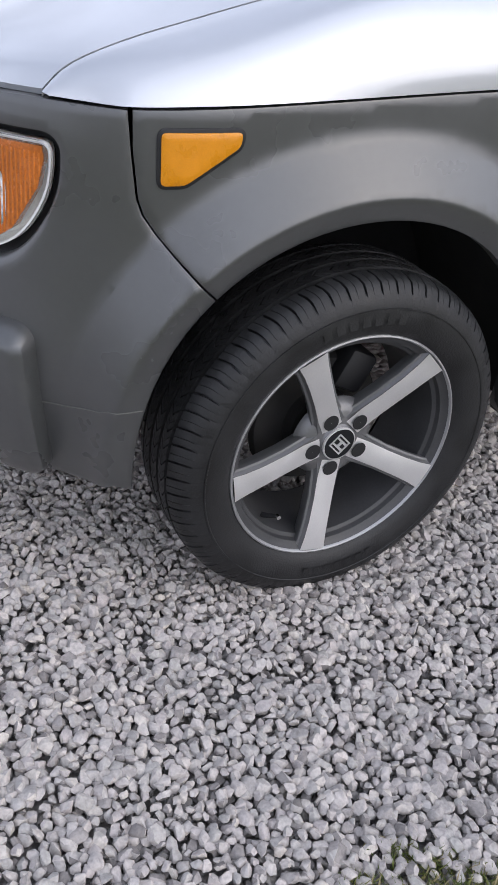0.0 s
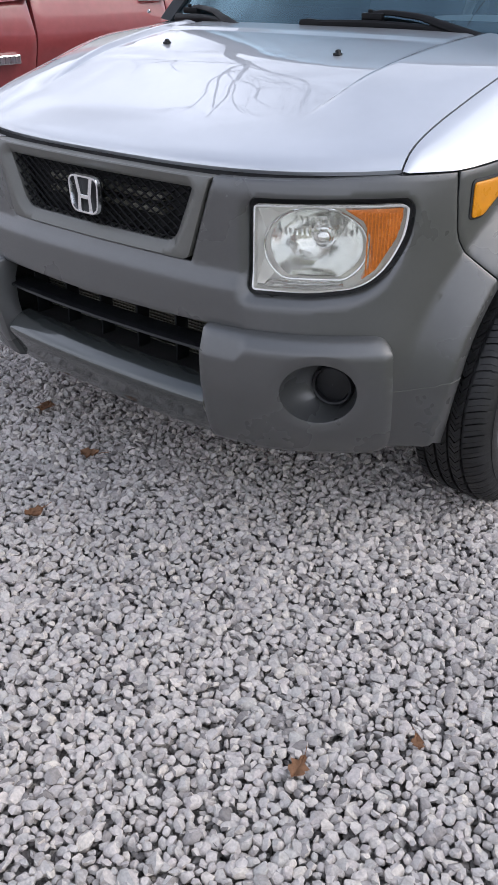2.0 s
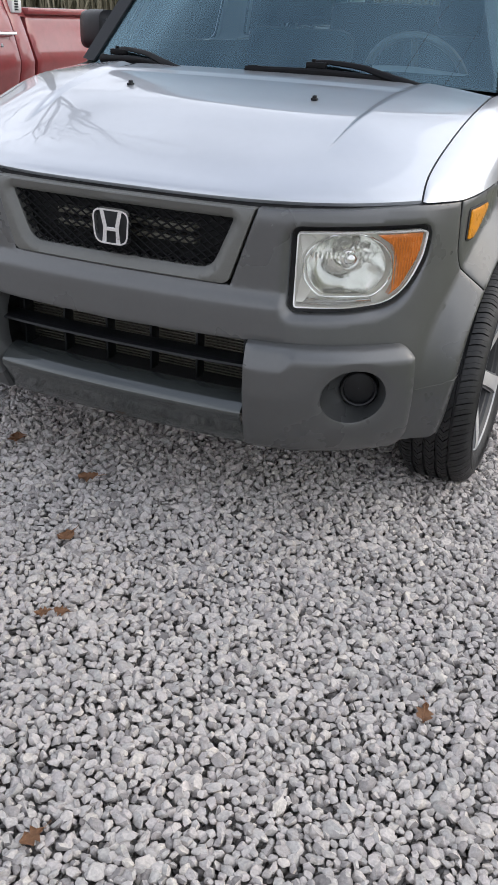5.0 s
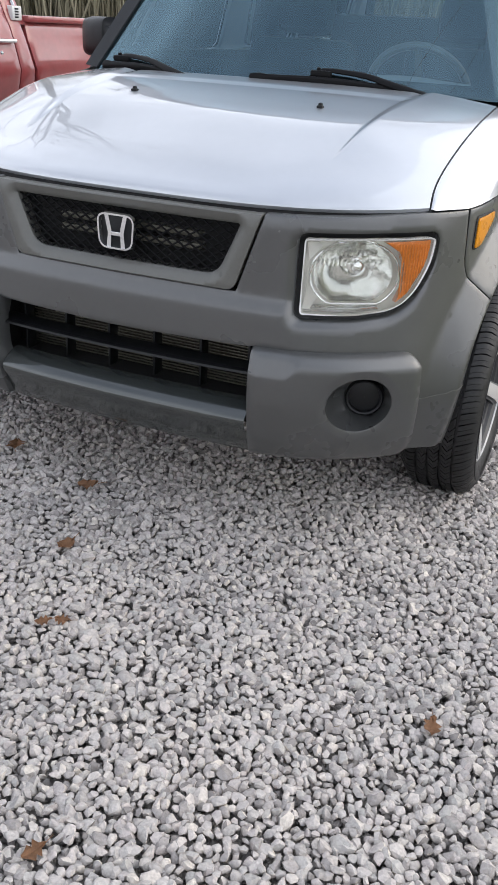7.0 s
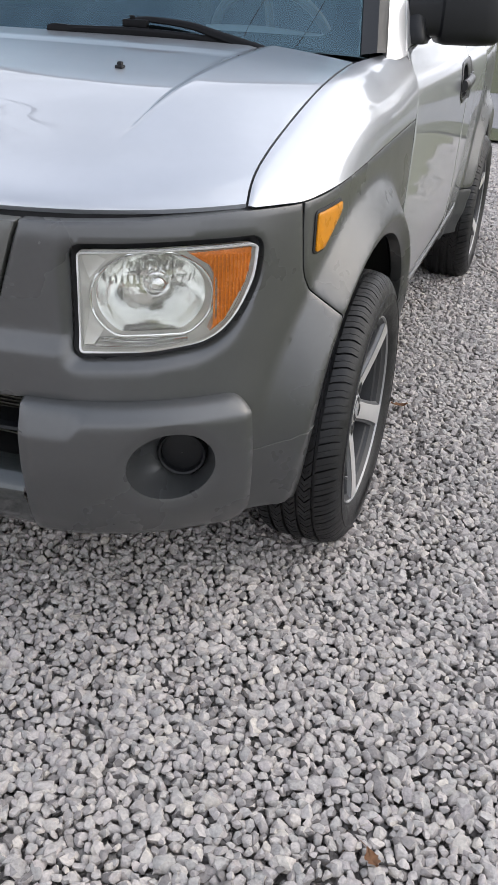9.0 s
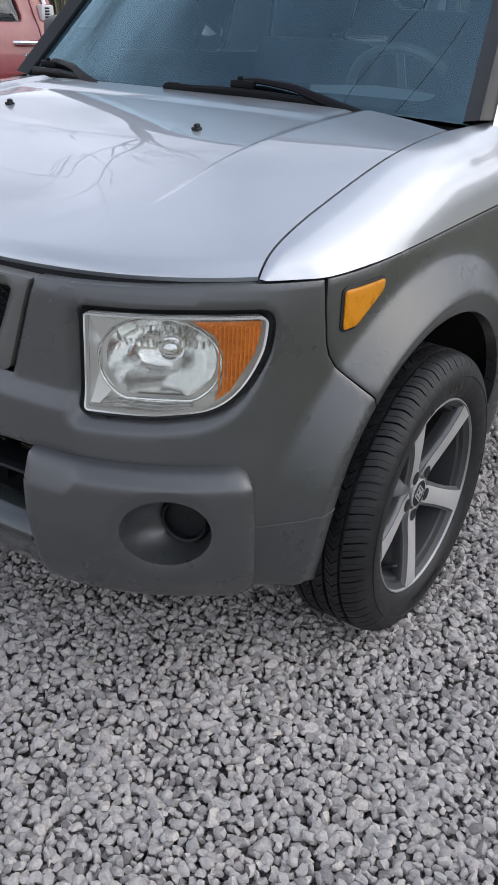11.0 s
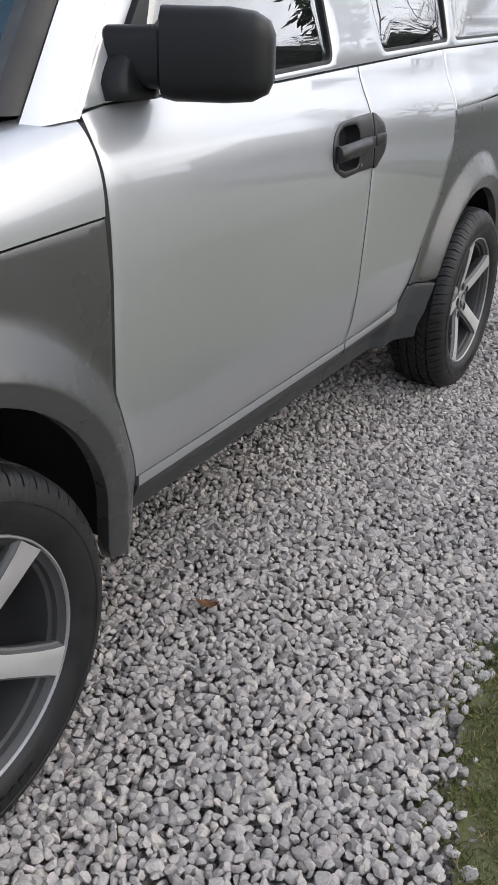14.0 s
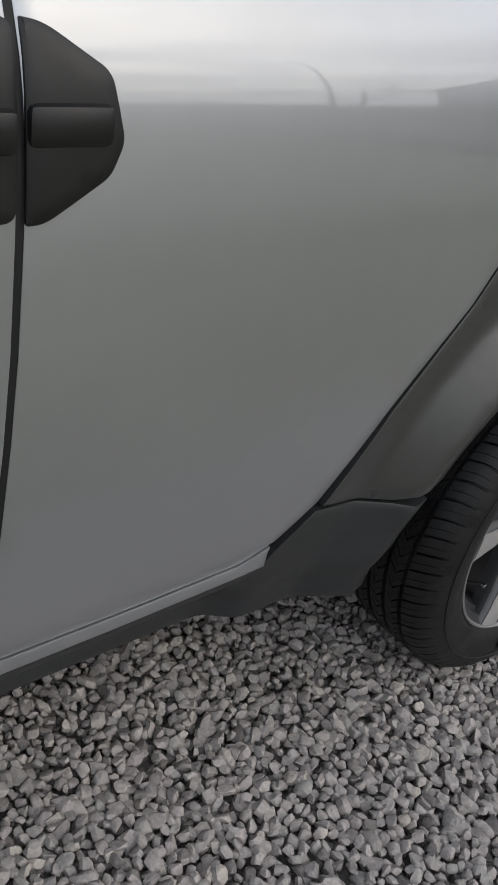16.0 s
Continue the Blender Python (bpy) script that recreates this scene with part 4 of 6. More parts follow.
# wheel wells
for w in (WHEEL_F, WHEEL_R):
    bm = bmesh.new()
    rows = []
    for x in (0.845, 0.80, 0.55, 0.45):
        rows.append([(x - 0.10 * smoothstep((math.degrees(a) - 105) / 50) * (w is WHEEL_F) * (x > 0.7), w[0] + 0.475 * (1 if x < 0.83 else 0.965) * math.cos(a), w[1] + 0.475 * (1 if x < 0.83 else 0.965) * math.sin(a)) for a in np.linspace(radians(-2), radians(178), 40)])
    rows.append([(0.44, w[0] + 0.02 * math.cos(a), w[1] + 0.02 * math.sin(a)) for a in np.linspace(radians(-2), radians(178), 40)])
    grid(bm, rows)
    for k in (8, 22, 160):
        a = radians(k)
        box(bm, 0.79, 0.81, w[0] + 0.465 * math.cos(a) - 0.008, w[0] + 0.465 * math.cos(a) + 0.008, w[1] + 0.465 * math.sin(a) - 0.008, w[1] + 0.465 * math.sin(a) + 0.008, 0.003)
    both("wheel_arch_liner", bm, M_DARK)

# silver front wing over the cladding
LOW = catmull([(0.738, -0.520, 0.9185), (0.772, -0.472, 0.9185), (0.8035, -0.424, 0.9195), (0.826, -0.33, 0.9255), (0.840, -0.2, 0.934), (0.849, 0.1, 0.955), (0.857, 0.434, 0.9755)])
TOP = catmull([(0.727, -0.526, 0.921), (0.722, -0.495, 0.949), (0.718, -0.45, 0.971), (0.717, -0.38, 0.996), (0.718, -0.30, 1.020), (0.722, -0.2, 1.050), (0.729, -0.1, 1.079), (0.734, 0.0, 1.099), (0.733, 0.1, 1.109), (0.734, 0.191, 1.116), (0.764, 0.32, 1.127), (0.792, 0.424, 1.136)])
bm = bmesh.new()
rows = []
for i in range(49):
    s = i / 48
    a, b = along(LOW, s), along(TOP, s)
    h, w = b.z - a.z, a.x - b.x
    lean = (1 - smoothstep(s / 0.75))
    c1 = a + Vector((0.004 - w * 0.30 * lean, 0, h * (0.60 - 0.12 * lean)))
    c2 = b + Vector((w * 0.52, 0, -h * (0.06 + 0.06 * lean)))
    row = [tuple(a + Vector((-0.012, 0, -0.002)))]
    for k in range(17):
        t = k / 16
        p = a * (1 - t) ** 3 + c1 * 3 * t * (1 - t) ** 2 + c2 * 3 * t * t * (1 - t) + b * t ** 3
        row.append(tuple(p))
    row.append(tuple(b + Vector((-0.001, 0, -0.014))))
    rows.append(row)
rows.append([(p[0] - 0.012, p[1] + 0.001, p[2]) for p in rows[-1]])
rows.insert(0, [(p[0] - 0.004, p[1] + 0.012, p[2]) for p in rows[0]])
grid(bm, rows)
both("front_wing", bm, M_SILVER, label="silver painted front wing")

# bonnet
SEAMC = [p for p in TOP if p.y <= 0.192]
SY, SX, SZ = [p.y for p in SEAMC], [p.x for p in SEAMC], [p.z for p in SEAMC]
CEN = catmull([(-0.708, 0.897, 0), (-0.704, 0.912, 0), (-0.690, 0.926, 0), (-0.66, 0.944, 0), (-0.58, 0.979, 0), (-0.45, 1.024, 0), (-0.30, 1.072, 0), (-0.16, 1.098, 0), (0.0, 1.121, 0), (0.175, 1.138, 0)])
CY, CZ = [p.x for p in CEN], [p.y for p in CEN]


def bonnet_columns(b):
    """Shares of the half width, with lines that run along the crease."""
    y = -0.66 + 0.84 * b
    xc, wd = 0.455 + 0.09 * (y + 0.42), 0.012 + 0.030 * smoothstep((y + 0.45) / 0.5)
    e0, e1 = (xc - wd * 0.5) / 0.722, (xc + wd * 0.5) / 0.722
    g = 0.0022
    half = [(e0 - g) * k / 50 for k in range(51)] + [e0 + (e1 - e0) * k / 3 for k in range(4)] + [e1 + g + (1 - e1 - g) * k / 26 for k in range(27)]
    return [-a for a in half[:0:-1]] + half


bm = bmesh.new()
rows = []
NB = 80
for j in range(-2, NB + 1):
    b = max(0.0, j / NB) ** 1.5
    row = []
    for a in bonnet_columns(b):
        s = abs(a)
        yf = -0.706 + (0.706 - 0.524) * s ** 3.2
        yr = 0.172 + 0.016 * s * s
        y = yf + (yr - yf) * b
        bb = (y - yf) / (yr - yf)
        ysm = -0.524 + (0.188 + 0.524) * bb
        xs = float(np.interp(ysm, SY, SX)) - 0.0045
        zs = float(np.interp(ysm, SY, SZ)) + 0.001
        ycm = -0.706 + (0.172 + 0.706) * bb
        zc = float(np.interp(ycm, CY, CZ))
        z = zc + (zs - zc) * (0.35 * s ** 2 + 0.65 * s ** 5)
        x = a * xs
        xc = 0.455 + 0.09 * (y + 0.42)
        fade = smoothstep((y + 0.50) / 0.16)
        wd = 0.012 + 0.030 * smoothstep((y + 0.45) / 0.5)
        ramp_up = min(1.0, max(0.0, (abs(x) - xc + wd * 0.5) / wd))
        z += 0.012 * fade * ramp_up * max(0.0, min(1.0, (xs - abs(x)) / (xs - xc)))
        z += 0.005 * smoothstep((y - 0.045) / 0.02) * smoothstep((0.5 - abs(x)) / 0.03)
        if j == -1:
            z, y = z - 0.008, y + 0.003
        if j == -2:
            z, y = z - 0.012, y + 0.022
        row.append((x, y, z))
    row = [(row[0][0] + 0.001, row[0][1], row[0][2] - 0.014)] + row + [(row[-1][0] - 0.001, row[-1][1], row[-1][2] - 0.014)]
    rows.append(row)
rows.append([(p[0], p[1] + 0.002, p[2] - 0.016) for p in rows[-1]])
grid(bm, rows)
bonnet = part("bonnet", bm, M_SILVER, car, "silver painted bonnet with a raised middle")
# black strips along the seams with the wings, painting the gap's shade
for sx in (-1, 1):
    bm = bmesh.new()
    grid(bm, [[(sx * (p.x - 0.014), p.y, p.z - 0.009), (sx * (p.x - 0.002), p.y, p.z - 0.0065), (sx * (p.x + 0.006), p.y, p.z - 0.014)] for p in SEAMC])
    part("seam_channel", bm, M_GAP, bonnet)
# dark strip between bonnet and bumper
bm = bmesh.new()
rows = []
for dz, dy in ((-0.006, 0.016), (-0.024, 0.012), (-0.030, 0.10)):
    rows.append([(0.735 * a, -0.706 + 0.180 * abs(a) ** 3.2 + dy, 0.906 + 0.014 * abs(a) ** 3 + dz) for a in np.linspace(-1, 1, 41)])
grid(bm, rows)
part("seal", bm, M_GAP, bonnet)
for sx in (-1, 1):
    bm = bmesh.new()
    mz = pose(0.293 if sx > 0 else -0.292, -0.159, 1.0965)
    box(bm, -0.009, 0.009, -0.009, 0.010, -0.002, 0.006, 0.003, mz)
    box(bm, -0.006, 0.006, -0.006, 0.008, 0.002, 0.0135, 0.0045, mz)
    part("washer_nozzle", bm, M_BLACK, bonnet, "small black washer nozzle")

# black strips just under the skin, standing for shade in the door gaps
def gap_strip(line, w=0.009):
    a = [(uy(y - w), z) for y, z in line]
    return a + [(uy(y + w), z) for y, z in reversed(line)]


# doors
GLINE = [(1.537, 1.180), (1.537, 1.07), (1.541, 0.98), (1.541, 0.92), (1.540, 0.82), (1.536, 0.73), (1.525, 0.58), (1.517, 0.515), (1.502, 0.468), (1.498, 0.4515)]
pk = rounded([(uy(1.318), 1.036), (uy(1.352), 1.050), (uy(1.43), 1.052), (uy(1.445), 1.03), (uy(1.445), 0.955), (uy(1.43), 0.946), (uy(1.36), 0.943), (uy(1.318), 0.955)], 0.012)
pk = pk[::-1] if area2(pk) < 0 else pk
front_door = [(uy(0.438), 1.132), (uy(0.4425), 1.07), (uy(0.4470), 0.97), (uy(0.4505), 0.86), (uy(0.449), 0.65), (uy(0.470), 0.565), (uy(0.522), 0.438), (uy(1.0), 0.446)] + [(uy(y - 0.0036), z) for y, z in reversed(GLINE)] + [(uy(1.10), 1.156), (uy(0.60), 1.146), (uy(0.50), 1.1415)]
both("front_door", sheet(skin(), front_door, [inset(resample(pk, 0.012), -0.003)], 0.022, 0.0014, 0.02), M_SILVER, label="silver painted front door")
REAR_EDGE = [(2.240, 1.186), (2.246, 1.038), (2.240, 0.93), (2.16, 0.78), (2.06, 0.652), (1.972, 0.526), (1.915, 0.478), (1.862, 0.457)]
rear_door = [(uy(y + 0.0036), z) for y, z in GLINE] + [(uy(1.70), 0.4525), (uy(1.862), 0.457)] + [(uy(y - 0.003), z) for y, z in reversed(REAR_EDGE[1:-1])] + [(uy(2.240), 1.216)]
both("door_jamb", sheet(skin(-0.0014), gap_strip([(y, z) for y, z in GLINE[::-1] if z > 0.46][::-1]), [], 0.012, 0.001, 0.004), M_GAP)
both("door_jamb", sheet(skin(-0.0014), gap_strip([(0.436, 1.12), (0.440, 1.05), (0.443, 0.97), (0.446, 0.86), (0.444, 0.65), (0.464, 0.565), (0.50, 0.45)]), [], 0.012, 0.001, 0.004), M_GAP)
both("rear_door", sheet(skin(), rear_door, [], 0.022, 0.0014, 0.02), M_SILVER, label="silver painted rear door")
quarter = [(uy(2.244), 1.2162), (uy(2.2485), 1.036), (uy(2.7), 1.058), (uy(3.24), 1.075), (uy(3.24), 1.246)]
both("rear_quarter", sheet(skin(), quarter, [], 0.024, 0.003, 0.02), M_SILVER, label="silver painted rear quarter panel")
ra = arch(WHEEL_R, 158, -5, 36)
rt = [(uy(1.985), 0.512), (uy(2.02), 0.507), (uy(2.10), 0.500)] + [(a, b) for a, b in ra if b > 0.486 or a > uy(2.4)] + [(uy(3.02), 0.275), (uy(3.24), 0.30), (uy(3.24), 1.070), (uy(2.7), 1.053), (uy(2.2505), 1.038), (uy(2.244), 0.93), (uy(2.164), 0.78), (uy(2.064), 0.645)]
both("rear_cladding", sheet(skin(), rt, [], 0.016, 0.003, 0.03, arch_guides(WHEEL_R)), M_CLAD, label="dark grey plastic rear arch cladding")
rb = arch(WHEEL_R, 158, 184, 8)
sill_r = [(uy(1.504), 0.4255), (uy(1.70), 0.4275), (uy(1.86), 0.4315), (uy(1.91), 0.436), (uy(1.935), 0.470), (uy(1.972), 0.507), (uy(2.02), 0.502), (uy(2.10), 0.495)] + [p for p in rb if p[1] < 0.482] + [(uy(2.118), 0.296), (uy(1.97), 0.302), (uy(1.502), 0.306)]
sill_f = [(uy(0.528), 0.4110), (uy(1.0), 0.4195), (uy(1.498), 0.4255), (uy(1.504), 0.306), (uy(0.49), 0.308)]


def sill_off(y, z):
    """A shelf under the door's edge, then a face that leans in below."""
    e = float(np.interp(y, [0.52, 1.0, 1.5, 1.70, 1.86, 1.92], [0.411, 0.420, 0.426, 0.428, 0.432, 0.436]))
    if z > e:
        return 0.004 - 0.0035 * min(1.0, (z - e) / 0.022)
    return 0.004 - 0.053 * smoothstep((e - 0.004 - z) / 0.085)


def sill_pos(u, z, depth):
    return skin(sill_off(float(np.interp(abs(u), PL_U, PL_Y)), z))(u, z, depth)


def rear_sill_pos(u, z, depth):
    s = smoothstep((uy(1.93) - u) / 0.07)
    return skin(s * sill_off(float(np.interp(abs(u), PL_U, PL_Y)), z) - (1 - s) * 0.015 * smoothstep((0.40 - z) / 0.07))(u, z, depth)


def strip_pos(u, z, depth):
    s = smoothstep((uy(1.95) - abs(u)) / 0.05)
    return skin(s * sill_off(float(np.interp(abs(u), PL_U, PL_Y)), z) + 0.001)(u, z, depth)


def strip_line(y0, y1, lift, n):
    """Heights along the door's foot: lift 1 under the door, 0 at the sill's edge."""
    out = []
    for q in np.linspace(y0, y1, n):
        e = float(np.interp(q, [0.52, 1.0, 1.5, 1.70, 1.86, 1.92], [0.411, 0.420, 0.426, 0.428, 0.432, 0.436]))
        top = float(np.interp(q, [0.52, 1.0, 1.5, 1.70, 1.86, 1.92], [0.434, 0.4425, 0.4480, 0.4490, 0.4535, 0.476]))
        out.append((uy(q), e + 0.0005 + (top - e) * lift))
    return out


for y0, y1, n in ((0.530, 1.497, 40), (1.504, 1.905, 18)):
    both("rocker_strip", sheet(strip_pos, strip_line(y0, y1, 1, n) + strip_line(y0, y1, 0, n)[::-1], [], 0.010, 0.001, 0.012), M_SILVER, label="silver painted strip under the door")
SILL_EDGE = [[(uy(q), float(np.interp(q, [0.52, 1.0, 1.5, 1.70, 1.86, 1.92], [0.411, 0.420, 0.426, 0.428, 0.432, 0.436])) + dz) for q in np.linspace(a, b, n)] for a, b, n in ((0.53, 1.495, 60), (1.51, 1.90, 26)) for dz in (-0.012, -0.006)]
both("sill_trim", sheet(sill_pos, sill_f, [], 0.011, 0.003, 0.03, SILL_EDGE[:2]), M_SILL, label="dark grey plastic door sill trim")
both("rear_sill_trim", sheet(rear_sill_pos, sill_r, [], 0.011, 0.003, 0.03, SILL_EDGE[2:]), M_SILL, label="dark grey plastic rear sill trim")

# door handles: bezel over the gap, pocket, bar, lock
bez_f = [(uy(1.5365), 1.072), (uy(1.46), 1.069), (uy(1.345), 1.062), (uy(1.300), 1.037), (uy(1.2885), 1.013), (uy(1.2885), 0.978), (uy(1.301), 0.953), (uy(1.36), 0.928), (uy(1.46), 0.934), (uy(1.5365), 0.934)]
bez = both("door_handle", sheet(skin(0.004), rounded(bez_f, 0.012), [pk], 0.012, 0.003, 0.012), M_HANDLE, label="dark grey plastic door handle in a recessed bezel")
bez_r = [(uy(1.5425), 1.072), (uy(1.560), 1.070), (uy(1.612), 1.041), (uy(1.625), 0.992), (uy(1.614), 0.966), (uy(1.560), 0.932), (uy(1.5445), 0.931)]
plates = both("handle_end_plate", sheet(skin(0.004), rounded(bez_r, [0.002, 0.012, 0.010, 0.008, 0.008, 0.012, 0.002]), [], 0.012, 0.003, 0.012), M_HANDLE, label="dark plastic end plate of the door handle")
bm = bmesh.new()
P0 = skin()


def bar_rows(y0, y1, zc, hh, lift, n=16):
    rows = []
    for i in range(n + 1):
        t = i / n
        y = y0 + (y1 - y0) * t
        ends = min(1, 8 * t + 0.3)
        c = Vector(P0(uy(y), zc + 0.010 * t, -0.004))
        ring = []
        for k in range(12):
            a = 2 * math.pi * k / 12
            ring.append(c + Vector((lift * ends + 0.016 * math.sin(a) * (1 if math.sin(a) > 0 else 0.9), 0, hh * math.cos(a))))
        rows.append(ring)
    return rows


bm = bmesh.new()
vs = grid(bm, bar_rows(1.300, 1.470, 0.990, 0.020, 0.010), close=True)
bm.faces.new(vs[0]), bm.faces.new(vs[-1])
box(bm, 0.850, 0.877, 1.464, 1.536, 0.984, 1.016, 0.006)
for k in range(2):
    if k:
        bm = o
    else:
        o = flipped(bm)
    part("pull_bar", bm, M_HANDLE, bez[k])
bm = bmesh.new()
box(bm, 0.850, 0.875, 1.5435, 1.614, 0.988, 1.020, 0.007)
o = flipped(bm)
part("bar_end", bm, M_HANDLE, plates[0])
part("bar_end", o, M_HANDLE, plates[1])
bm = bmesh.new()
rows = []
pkr = resample(pk, 0.012)
pc = (sum(p[0] for p in pkr) / len(pkr), sum(p[1] for p in pkr) / len(pkr))
for s, d in ((1.0, 0.0), (0.96, 0.015), (0.85, 0.035), (0.5, 0.048), (0.02, 0.050)):
    rows.append([P0(pc[0] + (a - pc[0]) * s, pc[1] + (b - pc[1]) * s, d) for a, b in pkr])
grid(bm, rows, close=True)
o = flipped(bm)
part("pocket", bm, M_GAP, bez[0])
part("pocket", o, M_GAP, bez[1])
bm = bmesh.new()
lathe(bm, [(0, 0.0055), (0.003, 0.005), (0.003, 0.004), (0.001, 0.003), (0.001, 0.0005)], 20, "x", P0(uy(1.451), 0.950, -0.004))
part("key_lock", bm, M_SPOKE, bez[0], "small round key lock")

# ---- greenhouse ----


def cabin(y, z, depth):
    x = 0.800 - (z - 1.186) * 0.27 - 0.05 * max(0, y - 2.2) ** 2 * 0.6
    return (x - depth, y, z)


side = [(0.425, 1.136), (0.50, 1.1455), (0.60, 1.150), (1.10, 1.160), (1.537, 1.184), (2.24, 1.220), (3.22, 1.250), (3.20, 1.55), (3.12, 1.73), (0.98, 1.735), (0.915, 1.70)]
win_f = rounded([(0.59, 1.161), (1.10, 1.1715), (1.415, 1.1905), (1.395, 1.60), (1.36, 1.64), (0.91, 1.64)], [0.01, 0.004, 0.04, 0.04, 0.03, 0.03])
win_r = rounded([(1.735, 1.211), (2.295, 1.238), (2.295, 1.64), (1.600, 1.64)], 0.03)
win_q = rounded([(2.365, 1.242), (3.12, 1.264), (3.08, 1.62), (2.365, 1.64)], 0.03)
both("cabin_side", sheet(cabin, side, [win_f, win_r, win_q], 0.035, 0.004, 0.03), M_SILVER, label="silver painted window frame and pillars")
for w in (win_f, win_r, win_q):
    panes = both("side_window", sheet(lambda y, z, d: cabin(y, z, d + 0.010), w, [], 0.06, 0.001, 0.004), M_SIDEGLASS, label="dark tinted side window")
    bm = sheet(lambda y, z, d: cabin(y, z, d + 0.003), inset(resample(w, 0.02), -0.006), [inset(resample(w, 0.02), 0.008)], 0.02, 0.002, 0.014)
    o = flipped(bm)
    part("window_seal", bm, M_GAP, panes[0])
    part("window_seal", o, M_GAP, panes[1])
    for p in panes:
        p.visible_shadow = False

bm = bmesh.new()
box(bm, 0.745, 0.763, 0.52, 2.85, 1.02, 1.188, 0.006)
both("belt_trim", bm, M_CLOTH, label="dark inner trim under the side windows")

# windscreen
def screen(a, b, depth):
    y0 = 0.185 + 0.118 * abs(a) ** 2.2
    z0 = 1.142 - 0.022 * a * a
    x0 = 0.755 * a
    y1, z1, x1 = 0.715 + 0.125 * a * a, 1.735 - 0.03 * a * a, 0.60 * a
    return (x0 + (x1 - x0) * b, y0 + (y1 - y0) * b + depth, z0 + (z1 - z0) * b)


full = [(-0.985, 0.0), (0.985, 0.0), (0.985, 1.0), (-0.985, 1.0)]
ws = part("windscreen", sheet(screen, full, [], 0.05, 0.002, 0.006), M_WIND, car, "dark teal tinted windscreen")
ws.visible_shadow = False
clear = rounded([(-0.90, 0.085), (0.44, 0.075), (0.445, 0.045), (0.86, 0.06), (0.90, 0.92), (-0.90, 0.92)], [0.05, 0.01, 0.01, 0.06, 0.05, 0.05])
part("black_border", sheet(lambda a, b, d: screen(a, b, d + 0.007), full, [clear], 0.05, 0.001, 0.002), M_BLACK, ws)
# two long cracks that run up the glass
for line in (((0.58, 0.02), (0.60, 0.10), (0.68, 0.30), (0.755, 0.45), (0.79, 0.56)), ((0.745, 0.0), (0.775, 0.06), (0.825, 0.18), (0.872, 0.31), (0.89, 0.37))):
    bm = bmesh.new()
    tube(bm, [screen(p.x, p.y, -0.0008) for p in catmull([(a, b, 0) for a, b in line], 6)], 0.0006, 5)
    part("crack", bm, M_WIPER, ws, "thin dark crack in the glass")
# pillar trims beside the glass
bm = bmesh.new()
rows = []
for i in range(13):
    b = 0.012 + 0.988 * i / 12
    e = Vector(screen(0.96, b, 0.0))
    f = Vector((0.783 - 0.140 * b, 0.326 + 0.520 * b, 1.128 + 0.585 * b))
    m = (e + f) * 0.5 + Vector((0.014, -0.034, 0.004))
    rows.append([e + Vector((0, 0.008, -0.004)), e + Vector((0.002, -0.010, 0)), e.lerp(m, 0.6) + Vector((0.002, -0.006, 0)), m, f.lerp(m, 0.4) + Vector((0.006, -0.004, 0)), f, f + Vector((-0.012, 0.012, 0))])
grid(bm, rows)
both("pillar_trim", bm, M_TRIM, label="black plastic windscreen pillar trim")
bm = bmesh.new()
rows = []
for i in range(13):
    b = -0.02 + 1.02 * i / 12
    f = Vector((0.781 - 0.140 * b, 0.331 + 0.520 * b, 1.126 + 0.585 * b))
    y2 = 0.44 + 0.52 * b
    z2 = 1.138 + 0.572 * b
    g = Vector(cabin(y2, z2, -0.001))
    rows.append([f + Vector((-0.01, 0.004, 0)), f, f.lerp(g, 0.5) + Vector((0.006, -0.002, 0)), g, g + Vector((-0.012, 0.004, 0))])
grid(bm, rows)
both("front_pillar", bm, M_SILVER, label="silver painted windscreen pillar")
# cowl below the glass
bm = bmesh.new()
rows = []
for y, z in ((0.150, 1.112), (0.172, 1.116), (0.19, 1.118), (0.25, 1.130)):
    rows.append([(x, y + (0.05 if y > 0.2 else 0.02) * (x / 0.74) ** 2 * 1.2, z - 0.020 * (x / 0.74) ** 2) for x in np.linspace(-0.77, 0.77, 25)])
grid(bm, rows)
part("cowl", bm, M_BLACK, car, "black plastic cowl below the windscreen")


def on_screen(x, z, off):
    """A point off the glass at that x and height."""
    a = x / 0.74
    p, q = Vector(screen(a, 0, 0)), Vector(screen(a, 1, 0))
    b = (z - p.z) / (q.z - p.z)
    return Vector((x, p.y + (q.y - p.y) * b - off, z))


